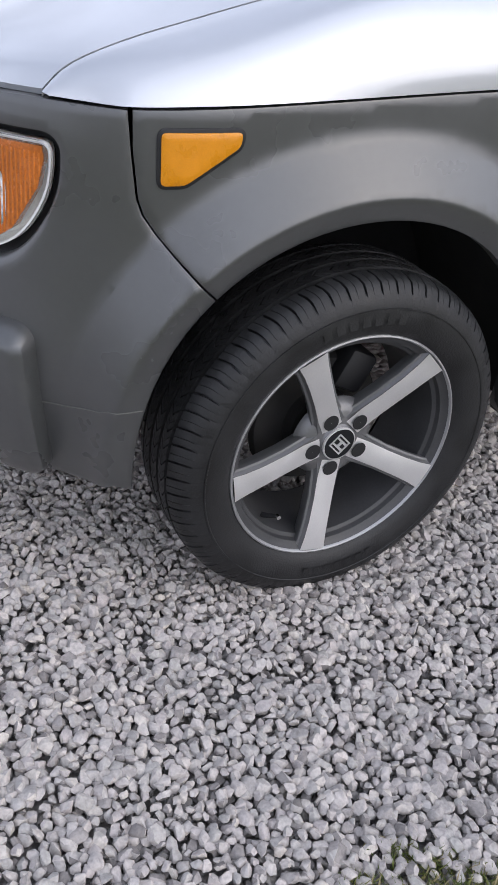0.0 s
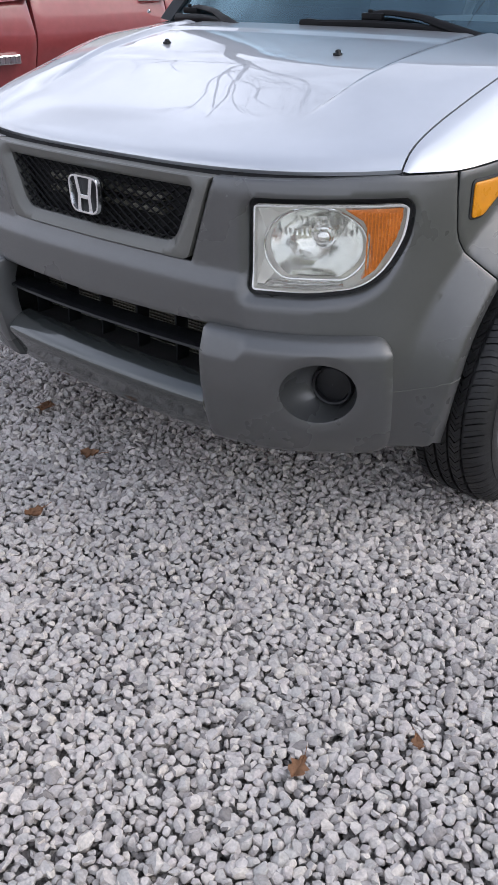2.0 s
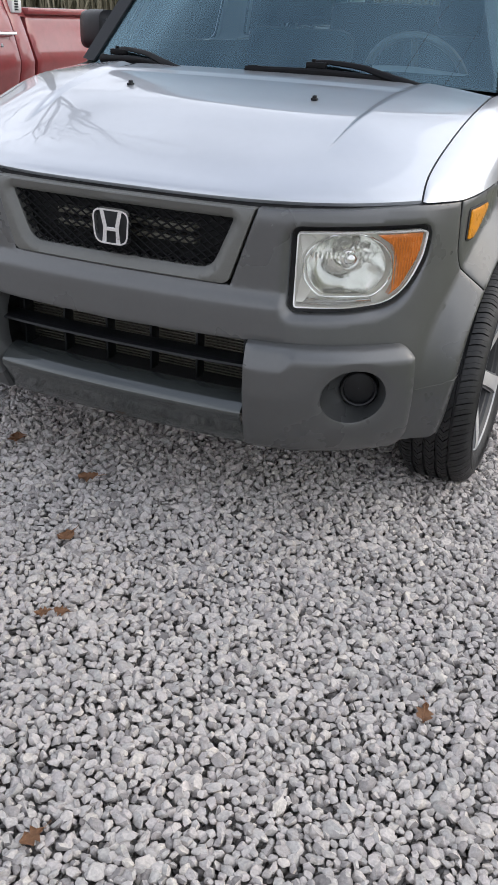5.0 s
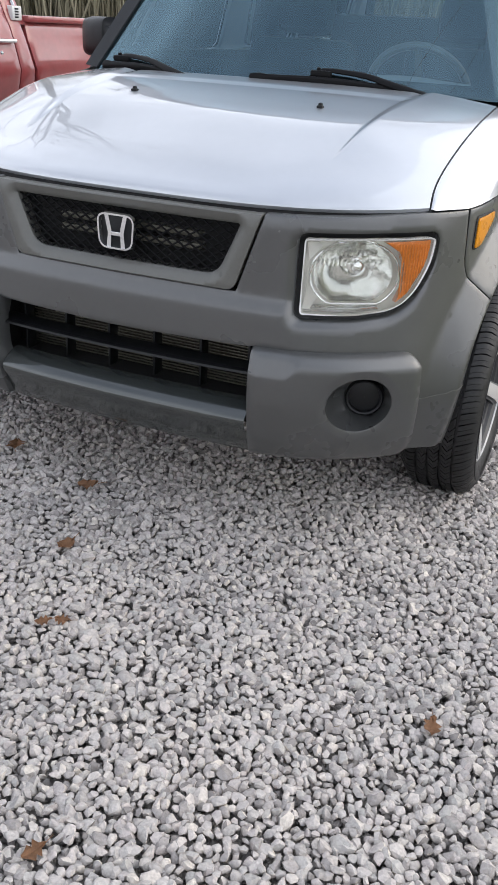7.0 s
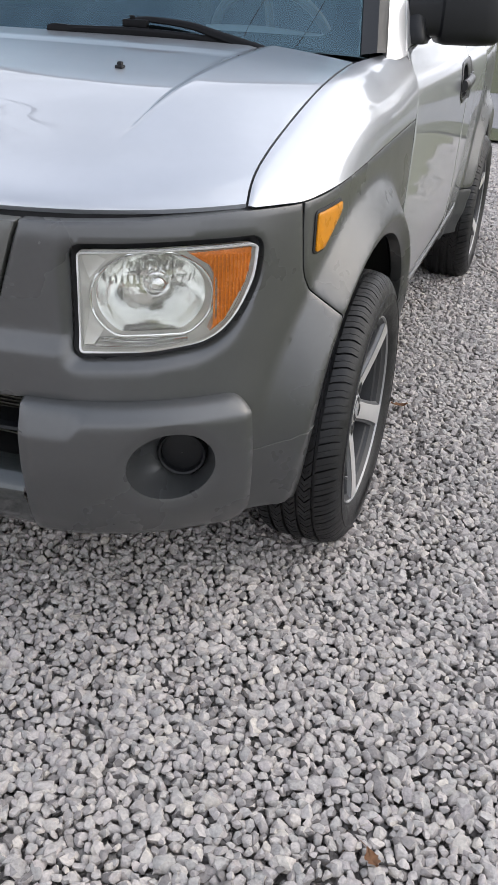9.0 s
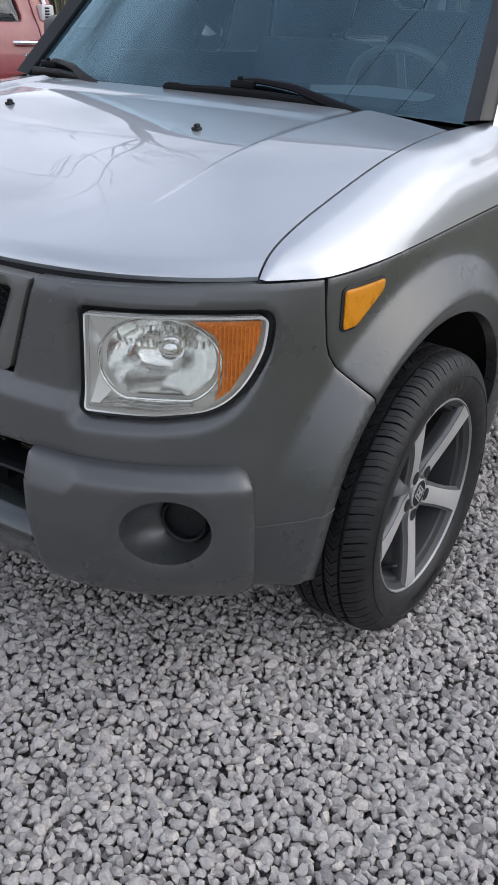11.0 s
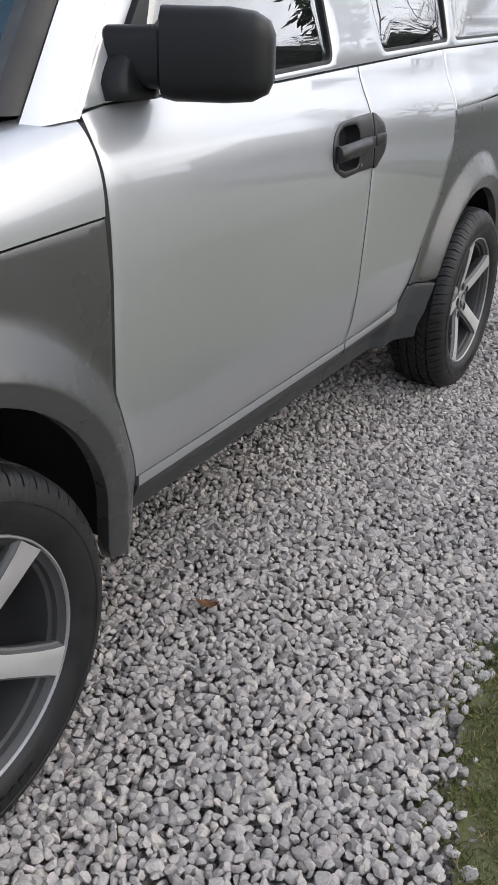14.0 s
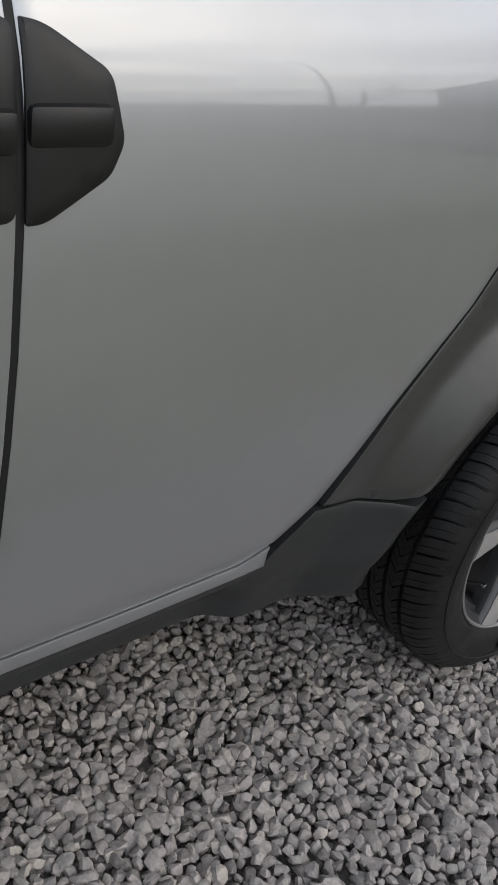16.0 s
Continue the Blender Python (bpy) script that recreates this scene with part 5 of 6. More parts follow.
def wiper(dx, tip, dz):
    """A blade lying along the cowl and the arm that carries it."""
    arm_line = catmull([on_screen(x + dx, z + dz, o) for x, z, o in ((0.150, 1.181, 0.018), (0.20, 1.185, 0.022), (0.305, 1.177, 0.028), (0.37, 1.163, 0.034), (0.45, 1.145, 0.040), (0.525, 1.128, 0.046))], 5)
    bm = bmesh.new()
    rows = []
    for i, p in enumerate(arm_line):
        t = i / (len(arm_line) - 1)
        hw, hh = 0.006 + 0.008 * t, 0.005 + 0.006 * t
        rows.append([p + Vector((0, hw * math.cos(k * math.pi / 5), hh * math.sin(k * math.pi / 5) + 0.5 * hw * math.cos(k * math.pi / 5))) for k in range(10)])
    vv = grid(bm, rows, close=True)
    bm.faces.new(vv[0]), bm.faces.new(vv[-1])
    pivot = arm_line[-1]
    lathe(bm, [(-0.03, 0.016), (0.004, 0.016), (0.010, 0.012), (0.011, 0.0005)], 16, "y", pivot)
    arm = part("wiper", bm, M_WIPER, car, "black windscreen wiper with arm and long blade")
    bm = bmesh.new()
    rows = []
    x0, x1 = tip, 0.41 + dx
    for i in range(25):
        t = i / 24
        x = x0 + (x1 - x0) * t
        lift = 0.006 * math.sin(math.pi * t)
        c = on_screen(x, 1.148 + dz + lift - 0.010 * max(0, t - 0.5), 0.017)
        h = 0.0155 * (0.75 + 0.25 * math.sin(math.pi * min(1, 8 * min(t, 1 - t) + 0.1)))
        rows.append([c + Vector((0, a, b * h / 0.0125)) for a, b in ((0.012, -0.012), (-0.006, -0.0125), (-0.009, -0.004), (-0.008, 0.006), (-0.002, 0.0125), (0.008, 0.0125), (0.013, 0.004))])
    vv = grid(bm, rows, close=True)
    bm.faces.new(vv[0]), bm.faces.new(vv[-1])
    part("blade", bm, M_WIPER, arm)
    bm = bmesh.new()
    m = on_screen(0.165 + dx, 1.176 + dz, 0.022)
    box(bm, m.x - 0.032, m.x + 0.034, m.y - 0.010, m.y + 0.010, m.z - 0.012, m.z + 0.008, 0.004)
    box(bm, m.x - 0.014, m.x - 0.002, m.y - 0.005, m.y + 0.005, m.z + 0.004, m.z + 0.017, 0.003)
    part("blade_clip", bm, M_WIPER, arm)


wiper(0.0, -0.062, -0.005)
wiper(-0.77, -0.69, -0.009)

# roof, rear and floor close the shell
bm = bmesh.new()
rows = []
for j in range(17):
    b = j / 16
    rows.append([(a * (0.655 - 0.04 * max(0, b - 0.6)), 0.715 + 0.125 * a * a * (1 - b) + (3.12 - 0.715) * b, 1.742 + 0.045 * math.sin(math.pi * (0.15 + 0.7 * b)) * (1 - a * a) - 0.03 * a * a * (1 - b)) for a in np.linspace(-1, 1, 17)])
grid(bm, rows)
part("roof", bm, M_CLAD, car, "grey roof panel")
def tail(a, z, depth):
    w = float(np.interp(z, [0.28, 0.6, 1.19, 1.5, 1.74], [0.78, 0.80, 0.79, 0.70, 0.66]))
    return (a * w, float(np.interp(z, [0.28, 0.6, 1.19, 1.5, 1.74], [3.44, 3.46, 3.42, 3.24, 3.12])) - depth, z)


rear_glass = rounded([(-0.84, 1.23), (0.84, 1.23), (0.84, 1.66), (-0.84, 1.66)], 0.05)
part("tailgate", sheet(tail, [(-1, 0.28), (1, 0.28), (1, 1.74), (-1, 1.74)], [rear_glass], 0.08, 0.004, 0.02), M_SILVER, car, "silver painted tailgate")
part("tailgate_lining", sheet(lambda a, z, d: tail(a, z, d + 0.026), [(-0.90, 0.62), (0.90, 0.62), (0.90, 1.72), (-0.90, 1.72)], [inset(resample(rear_glass, 0.05), 0.02)], 0.1, 0.002, 0.004), M_CLOTH, car)
rw = part("rear_window", sheet(lambda a, z, d: tail(a, z, d + 0.008), rear_glass, [], 0.1, 0.001, 0.004), M_SIDEGLASS, car, "tinted rear window")
rw.visible_shadow = False
bm = bmesh.new()
corner = [(uy(3.244), 0.30), (uy(3.29) + 0.18, 0.30), (uy(3.29) + 0.18, 1.246), (uy(3.244), 1.246)]
both("rear_corner", sheet(skin(), corner, [], 0.03, 0.003, 0.02), M_SILVER, label="silver rear body corner")
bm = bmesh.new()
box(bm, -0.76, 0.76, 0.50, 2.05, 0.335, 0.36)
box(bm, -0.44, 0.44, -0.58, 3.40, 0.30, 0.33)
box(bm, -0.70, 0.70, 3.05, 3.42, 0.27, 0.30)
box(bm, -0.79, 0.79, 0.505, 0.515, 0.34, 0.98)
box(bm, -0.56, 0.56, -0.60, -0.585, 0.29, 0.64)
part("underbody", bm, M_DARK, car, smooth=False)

# interior seen through the glass
bm = bmesh.new()
rows = []
for y, z in ((0.24, 1.130), (0.45, 1.155), (0.62, 1.150), (0.70, 1.10), (0.68, 0.9)):
    rows.append([(x, y + 0.10 * (x / 0.72) ** 2 * (1 if y < 0.5 else 0.2), z + 0.015 * math.exp(-((abs(x - 0.33)) / 0.16) ** 2)) for x in np.linspace(-0.72, 0.72, 25)])
grid(bm, rows)
part("dashboard", bm, M_DASH, car, "grey plastic dashboard")
bm = bmesh.new()
mw = pose(0.34, 0.78, 1.10, -62)
tor = [Vector((0.185 * math.cos(a), 0.185 * math.sin(a), 0)) for a in np.linspace(0, 2 * math.pi, 33)]
tube(bm, [mw @ p for p in tor], 0.015, 8, False)
for a in (0.2, math.pi - 0.2, -math.pi / 2):
    tube(bm, [mw @ Vector((0.04 * math.cos(a), 0.04 * math.sin(a), -0.01)), mw @ Vector((0.18 * math.cos(a), 0.18 * math.sin(a), 0))], 0.014, 6)
box(bm, -0.07, 0.07, -0.06, 0.06, -0.03, 0.015, 0.015, mw)
part("steering_wheel", bm, M_PANEL, car, "grey steering wheel")
for sx in (-0.36, 0.36):
    bm = bmesh.new()
    box(bm, -0.25, 0.25, -0.06, 0.07, 0, 0.47, 0.05, pose(sx, 1.32, 0.80, -14))
    box(bm, -0.25, 0.25, -0.52, 0.0, -0.08, 0.06, 0.04, pose(sx, 1.34, 0.78, 4))
    seat = part("front_seat", bm, M_CLOTH, car, "dark grey cloth front seat")
    bm = bmesh.new()
    box(bm, -0.13, 0.13, -0.05, 0.05, 0.49, 0.685, 0.045, pose(sx, 1.32, 0.80, -14))
    tube(bm, [pose(sx, 1.32, 0.80, -14) @ Vector((-0.05, 0, 0.42)), pose(sx, 1.32, 0.80, -14) @ Vector((-0.05, 0, 0.55))], 0.007, 6)
    tube(bm, [pose(sx, 1.32, 0.80, -14) @ Vector((0.05, 0, 0.42)), pose(sx, 1.32, 0.80, -14) @ Vector((0.05, 0, 0.55))], 0.007, 6)
    part("headrest", bm, M_CLOTH, seat)
bm = bmesh.new()
box(bm, -0.62, 0.62, -0.05, 0.08, 0, 0.60, 0.05, pose(0, 2.45, 0.80, -12))
part("rear_seat", bm, M_CLOTH, car, "dark grey cloth rear bench seat")
bm = bmesh.new()
box(bm, -0.10, 0.10, -0.012, 0.012, -0.03, 0.03, 0.01, pose(0, 0.70, 1.62, 10))
tube(bm, [(0, 0.70, 1.64), (0, 0.74, 1.70)], 0.008, 6)
part("interior_mirror", bm, M_BLACK, car)

# outside mirrors
bm = bmesh.new()
rows = []
for i, z in enumerate(np.linspace(1.146, 1.268, 9)):
    xc = 0.800 - (z - 1.186) * 0.27
    g = 1 - 0.25 * (i in (0, 8))
    yf = max(0.500, 0.455 + (z - 1.136) * 0.993)
    loop = rounded([(-0.025, yf), (0.022 * g, yf + 0.006), (0.036 * g, yf + 0.022), (0.036 * g, 0.606), (0.022 * g, 0.634), (-0.025, 0.640)], 0.010, 3)
    rows.append([(xc + a, b, z + (0.003 if i == 0 else -0.003 if i == 8 else 0)) for a, b in loop])
vv = grid(bm, rows, close=True)
bm.faces.new(vv[0]), bm.faces.new(vv[-1])
sail = []
for z in np.linspace(1.240, 1.43, 7):
    xc = 0.800 - (z - 1.186) * 0.27
    yf, yr = 0.470 + (z - 1.136) * 0.993, 0.640 + (z - 1.240) * 0.62
    sail.append([(xc - 0.010, yf, z), (xc + 0.012, yf + 0.006, z), (xc + 0.016, (yf + yr) / 2, z), (xc + 0.012, yr - 0.006, z), (xc - 0.010, yr, z)])
grid(bm, sail)
both("mirror_base", bm, M_BLACK, label="black plastic mirror base")
bm = bmesh.new()
mm = pose(0.858, 0.606, 1.222, 0, 0, 24) @ Matrix.Diagonal((1.10, 1, 1.07, 1))
sec = []
for x, hy, hz, yc, zc in ((-0.085, 0.036, 0.046, 0.0, -0.006), (-0.012, 0.038, 0.047, 0.002, -0.005), (-0.004, 0.042, 0.052, 0.004, 0.0), (0.001, 0.052, 0.068, 0.006, 0.002), (0.020, 0.058, 0.070, 0.008, 0.0), (0.10, 0.060, 0.070, 0.012, 0.0), (0.140, 0.055, 0.066, 0.016, -0.001), (0.162, 0.042, 0.054, 0.022, -0.002), (0.170, 0.020, 0.036, 0.030, -0.002)):
    ring = []
    for k in range(32):
        a = 2 * math.pi * k / 32
        ca, sa = math.cos(a), math.sin(a)
        ring.append(mm @ Vector((x, yc + hy * math.copysign(abs(ca) ** 0.55, ca), zc + hz * math.copysign(abs(sa) ** 0.45, sa))))
    sec.append(ring)
vv = grid(bm, sec, close=True)
bm.faces.new(vv[0]), bm.faces.new(vv[-1])
heads = both("wing_mirror", bm, M_BLACK, label="large black plastic wing mirror")
bm = bmesh.new()
box(bm, 0.010, 0.150, 0.066, 0.076, -0.056, 0.056, 0.004, mm)
o = flipped(bm)
part("mirror_glass", bm, M_CHROME, heads[0], "silvered mirror glass")
part("mirror_glass", o, M_CHROME, heads[1], "silvered mirror glass")

# ---- wheels ----


def wheel_at(y, z, turn, sgn=1):
    """A five-spoke alloy wheel with its tyre; its outer face looks along +x."""
    face = 0.892
    c = (0, y, z)
    bm = bmesh.new()
    # barrel and outer lip
    lathe(bm, [(face - 0.16, 0.203), (face - 0.10, 0.206), (face - 0.050, 0.211), (face - 0.028, 0.215), (face - 0.024, 0.222), (face - 0.014, 0.2245), (face - 0.011, 0.231), (face - 0.004, 0.2375)], 96, "x", c)
    rim = part("wheel", bm, M_RIMGREY, car, "five-spoke alloy wheel, machined faces and grey pockets")
    bm = bmesh.new()
    lathe(bm, [(face - 0.006, 0.2370), (face - 0.001, 0.2385), (face + 0.001, 0.2405), (face, 0.2435), (face - 0.008, 0.2455), (face - 0.03, 0.244)], 96, "x", c)
    part("rim_lip", bm, M_RIMLIP, rim, "bright machined rim lip")
    # spokes
    for k in range(5):
        a = radians(turn + 72 * k)
        rot = Matrix.Translation((0, y, z)) @ Matrix.Rotation(a, 4, "X")
        bm, bs = bmesh.new(), bmesh.new()
        fr, sr = [], []
        for r, w, x in ((0.040, 0.022, face - 0.034), (0.075, 0.0225, face - 0.030), (0.12, 0.0215, face - 0.020), (0.17, 0.0225, face - 0.010), (0.21, 0.025, face - 0.004), (0.236, 0.029, face - 0.001)):
            fr.append([rot @ Vector((x, r, -w)), rot @ Vector((x + 0.0015, r, -w * 0.6)), rot @ Vector((x + 0.0015, r, w * 0.6)), rot @ Vector((x, r, w))])
            step = ((0.042, -0.001), (0.022, 0.0065), (0.0135, 0.0085), (0.0100, 0.0078), (0.0085, 0.0035), (0.0015, 0.0))
            fl = 0.010 * max(0.0, 1 - (r - 0.040) / 0.06) ** 2
            half = [(x - d, w + e + fl) for d, e in step]
            sr.append([rot @ Vector((px, r, -pw)) for px, pw in half] + [rot @ Vector((px, r, pw)) for px, pw in reversed(half)])
        grid(bm, fr)
        grid(bs, sr)
        part("spoke_face", bm, M_ALLOY, rim)
        part("spoke", bs, M_SPOKE, rim)
    # hub, with black discs for the shade in lug holes between the spokes' roots
    bm = bmesh.new()
    lathe(bm, [(face - 0.06, 0.088), (face - 0.044, 0.080), (face - 0.036, 0.066), (face - 0.034, 0.040), (face - 0.030, 0.036), (face - 0.030, 0.0005)], 60, "x", c)
    part("hub", bm, M_SPOKE, rim)
    for k in range(5):
        a = radians(turn + 72 * k)
        p = (face - 0.0335, y + 0.057 * math.cos(a), z + 0.057 * math.sin(a))
        bm = bmesh.new()
        lathe(bm, [(0.0052, 0.0165), (0.0054, 0.0150), (0.0054, 0.0005)], 18, "x", p)
        part("lug_hole", bm, M_DARK, rim)
    bm = bmesh.new()
    lathe(bm, [(face - 0.031, 0.036), (face - 0.026, 0.0355), (face - 0.0255, 0.033)], 40, "x", c)
    part("cap_ring", bm, M_ALLOY, rim)
    bm = bmesh.new()
    lathe(bm, [(face - 0.0265, 0.033), (face - 0.026, 0.015), (face - 0.0258, 0.0005)], 40, "x", c)
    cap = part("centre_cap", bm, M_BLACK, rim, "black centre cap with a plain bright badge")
    bm = bmesh.new()
    mb = Matrix.Translation((face - 0.024, y, z)) @ Matrix.Rotation(radians(turn + 180), 4, "X")
    for q in (((-0.016, -0.018), (-0.013, -0.018), (-0.013, 0.018), (-0.016, 0.018)), ((0.013, -0.018), (0.016, -0.018), (0.016, 0.018), (0.013, 0.018)), ((-0.013, -0.018), (0.013, -0.018), (0.013, -0.0155), (-0.013, -0.0155)), ((-0.013, 0.0155), (0.013, 0.0155), (0.013, 0.018), (-0.013, 0.018)),
              ((-0.009, -0.014), (-0.005, -0.014), (-0.004, 0.014), (-0.009, 0.014)), ((0.005, -0.014), (0.009, -0.014), (0.009, 0.014), (0.004, 0.014)), ((-0.005, -0.003), (0.005, -0.003), (0.005, 0.003), (-0.005, 0.003))):
        f0 = [bm.verts.new(mb @ Vector((0.0, u, v))) for u, v in q]
        f1 = [bm.verts.new(mb @ Vector((-0.003, u, v))) for u, v in q]
        bm.faces.new(f0)
        for i in range(4):
            bm.faces.new((f0[i], f0[(i + 1) % 4], f1[(i + 1) % 4], f1[i]))
    part("cap_badge", bm, M_ALLOY, rim, smooth=False)
    # brake disc, drum and caliper
    bm = bmesh.new()
    lathe(bm, [(face - 0.13, 0.145), (face - 0.118, 0.138), (face - 0.118, 0.075), (face - 0.09, 0.072), (face - 0.088, 0.001)], 48, "x", c)
    part("brake_disc", bm, M_DISC, rim, "dull steel brake disc")
    bm = bmesh.new()
    box(bm, face - 0.17, face - 0.085, -0.035, 0.035, 0.085, 0.17, 0.012, Matrix.Translation((0, y, z)) @ Matrix.Rotation(radians(-25), 4, "X"))
    part("caliper", bm, M_GAP, rim)
    bm = bmesh.new()
    av = radians(turn + 182.5)
    p0 = Vector((face - 0.045, y + 0.205 * math.cos(av), z + 0.205 * math.sin(av)))
    tube(bm, [p0, p0 + Vector((0.018, -0.012 * math.cos(av), -0.012 * math.sin(av))), p0 + Vector((0.032, -0.022 * math.cos(av), -0.022 * math.sin(av)))], [0.006, 0.005, 0.0045], 8)
    part("valve", bm, M_GAP, rim)
    bm = bmesh.new()
    lathe(bm, [(0, 0.0046), (0.008, 0.0046), (0.009, 0.0005)], 10, "x", p0 + Vector((0.030, -0.022 * math.cos(av), -0.022 * math.sin(av))))
    part("valve_cap", bm, M_CHROME, rim)
    # tyre: bulged walls, shoulder blocks and grooves
    bm = bmesh.new()
    N = 64
    steps = []
    for k in range(N):
        t0 = 2 * math.pi * k / N
        steps += [(t0 + 2 * math.pi / N * q, d) for q, d in ((0, 0), (0.44, 0), (0.455, 0.22), (0.475, 0.22), (0.49, 0), (0.86, 0), (0.885, 1), (0.975, 1))]
    xo, xi = face + 0.012, face - 0.208
    # across, reach, how deep the cross cuts go, and their shift along the tread
    prof = [(face - 0.004, 0.243, 0, 0), (face + 0.003, 0.250, 0, 0), (face + 0.010, 0.262, 0, 0), (xo + 0.003, 0.284, 0, 0), (xo + 0.003, 0.300, 0, 0), (xo - 0.001, 0.315, 0, 0), (xo - 0.006, 0.325, 0.15, 0),
            (xo - 0.012, 0.334, 0.8, 0), (xo - 0.020, 0.342, 1, 0), (xo - 0.032, 0.348, 1, 0.1), (xo - 0.050, 0.3515, 1, 0.3), (xo - 0.0505, 0.344, 0, 0.3), (xo - 0.058, 0.344, 0, 0.5)]
    for a, b, shift in ((0.0585, 0.088, 0.5), (0.0965, 0.124, 1.1), (0.1325, 0.158, 1.7)):
        prof += [(xo - a, 0.3525, 0.9, shift), (xo - (a + b) / 2, 0.353, 0.7, shift + 0.5), (xo - b, 0.3525, 0.9, shift), (xo - b - 0.0005, 0.344, 0, shift), (xo - b - 0.008, 0.344, 0, shift)]
    prof += [(xo - 0.1665, 0.3515, 1, 2.0), (xo - 0.185, 0.348, 1, 2.2), (xo - 0.197, 0.341, 1, 2.3), (xo - 0.207, 0.328, 0.4, 2.3), (xi - 0.008, 0.300, 0, 2.3), (xi, 0.255, 0, 2.3), (xi + 0.01, 0.238, 0, 2.3)]
    rows = []
    for x, r, g, shift in prof:
        row = []
        for t, lowd in steps:
            rr = r - 0.0085 * g * lowd
            tt = t + shift * 2 * math.pi / N
            px, py, pz = x, y + rr * math.cos(tt), z + rr * math.sin(tt)
            if pz < -0.030:
                px += 0.25 * (-0.030 - pz) * (1 if x > face - 0.1 else -1)
                pz = -0.030 + (pz + 0.030) * 0.25
            row.append((px, py, pz))
        rows.append(row)
    grid(bm, rows, close=True)
    # raised ring and bars of unreadable wall writing
    tyre = part("tyre", bm, M_RUBBER, rim, "black rubber tyre with blocky all-season tread")
    bm = bmesh.new()
    lathe(bm, [(xo + 0.0015, 0.303), (xo + 0.0042, 0.3025), (xo + 0.0042, 0.300), (xo + 0.002, 0.2985)], 120, "x", c)
    r0 = random.Random(3)
    for base in (95, 275):
        for k in range(7):
            a0 = radians(base - 17 + k * 5.2)
            rows = []
            for da in (0, 0.5, 1):
                a = a0 + radians(3.3) * da
                rows.append([(xo + 0.0045 - 0.0006 * j, y + rr * math.cos(a), z + rr * math.sin(a)) for j, rr in enumerate((0.272, 0.283, 0.294))])
            grid(bm, rows)
    part("wall_relief", bm, M_RUBBER, rim)
    return rim


made = []
for (y, z), turn in ((WHEEL_F, 45.5), (WHEEL_R, 31.0)):
    rim = wheel_at(y, z, turn)
    kids = [rim] + list(rim.children)
    # the far side takes mirrored copies
    other = {}
    for ob in kids:
        me = ob.data.copy()
        me.transform(Matrix.Diagonal((-1, 1, 1, 1)))
        me.flip_normals()
        cp = new(ob.name.split(".")[0], me)
        cp.parent = car if ob is rim else other[rim]
        other[ob] = cp
        for key in ("label",):
            if key in ob:
                cp[key] = ob[key]

# the body's middle lies a little to the far side of the wheels' middle
for ob in car.children_recursive:
    if ob.type == "MESH" and not ob.name.startswith(("tyre", "wheel", "rim_lip", "spoke", "hub", "lug", "cap", "centre", "brake", "caliper", "valve", "wall")):
        for v in ob.data.vertices:
            v.co.x -= 0.026 * min(1.0, max(0.0, (0.30 - v.co.x) / 0.60))

# ---- dry leaves on the stones ----
LEAVES = [(0.129, -1.318, 40), (1.030, -1.230, 100), (0.880, 0.718, 200), (-0.501, -0.607, 300), (-0.152, -0.712, 20), (-0.017, -1.017, 77), (0.166, -1.294, 10), (0.489, -1.836, 64), (1.164, -1.039, 130)]


def leaf(seed):
    r = random.Random(seed)
    bm = bmesh.new()
    rows = []
    for i in range(9):
        t = i / 8
        w = 0.020 * math.sin(math.pi * min(1, t * 1.05 + 0.02)) ** 0.8 * (1 + 0.45 * math.sin(t * 22 + seed))
        x = (t - 0.5) * 0.062
        curl = 0.010 * (2 * t - 1) ** 2 * r.uniform(0.5, 1.2)
        rows.append([(x, -w, curl + 0.008 * r.random()), (x, -w * 0.5, curl + 0.002), (x, 0, curl - 0.001), (x, w * 0.5, curl + 0.003), (x, w, curl + 0.009 * r.random())])
    grid(bm, rows)
    tube(bm, [(0.028, 0, 0.004), (0.040, 0.003, 0.006), (0.055, 0.008, 0.004)], 0.0009, 5)
    bmesh.ops.solidify(bm, geom=bm.faces[:], thickness=0.0006)
    return bm


for k, (x, y, turn) in enumerate(LEAVES):
    ob = new("dead_leaf", mesh_of("dead_leaf", leaf(k), M_LEAF))
    s = (0.65, 0.85, 0.9, 1.3, 1.05, 0.95, 0.65, 0.75, 0.6)[k]
    ob.matrix_world = pose(x, y, 0.016, 8, -6, turn) @ Matrix.Scale(s, 4)
    tagged(ob, "curled brown dry leaf lying on the gravel", "leaf", "fallen leaves")

# ---- red pickup beside the car ----
truck = thing("pickup_truck", "old faded red pickup truck with rust spots", "truck", at=(-0.09, 0.118, -0.004))
TX0 = -2.10


def flank(z):
    """The truck's side: a shoulder that leans in above, tucked under below."""
    return float(np.interp(z, [0.42, 0.55, 0.80, 0.95, 0.985, 0.998, 1.05, 1.15, 1.22, 1.27], [-0.17, -0.115, -0.055, -0.014, 0.0, -0.001, -0.012, -0.035, -0.055, -0.075]))


def truck_panel(name, poly, material, label, holes=(), off=0.0, step=0.05):
    def pos(y, z, depth):
        if z > 1.27:
            x = TX0 - 0.075 - (z - 1.27) * 0.30
        else:
            x = TX0 + flank(z)
        return (x + off - depth, y, z)
    a = sheet(pos, poly, holes, step, 0.006, 0.03)
    return part(name, a, material, truck, label)


tw_f, tw_r = (-0.35, 0.37), (3.05, 0.37)


def t_arch(c, r, a0, a1, n=16):
    return [(c[0] + r * math.cos(radians(a0 + (a1 - a0) * k / n)), c[1] + r * math.sin(radians(a0 + (a1 - a0) * k / n))) for k in range(n + 1)]


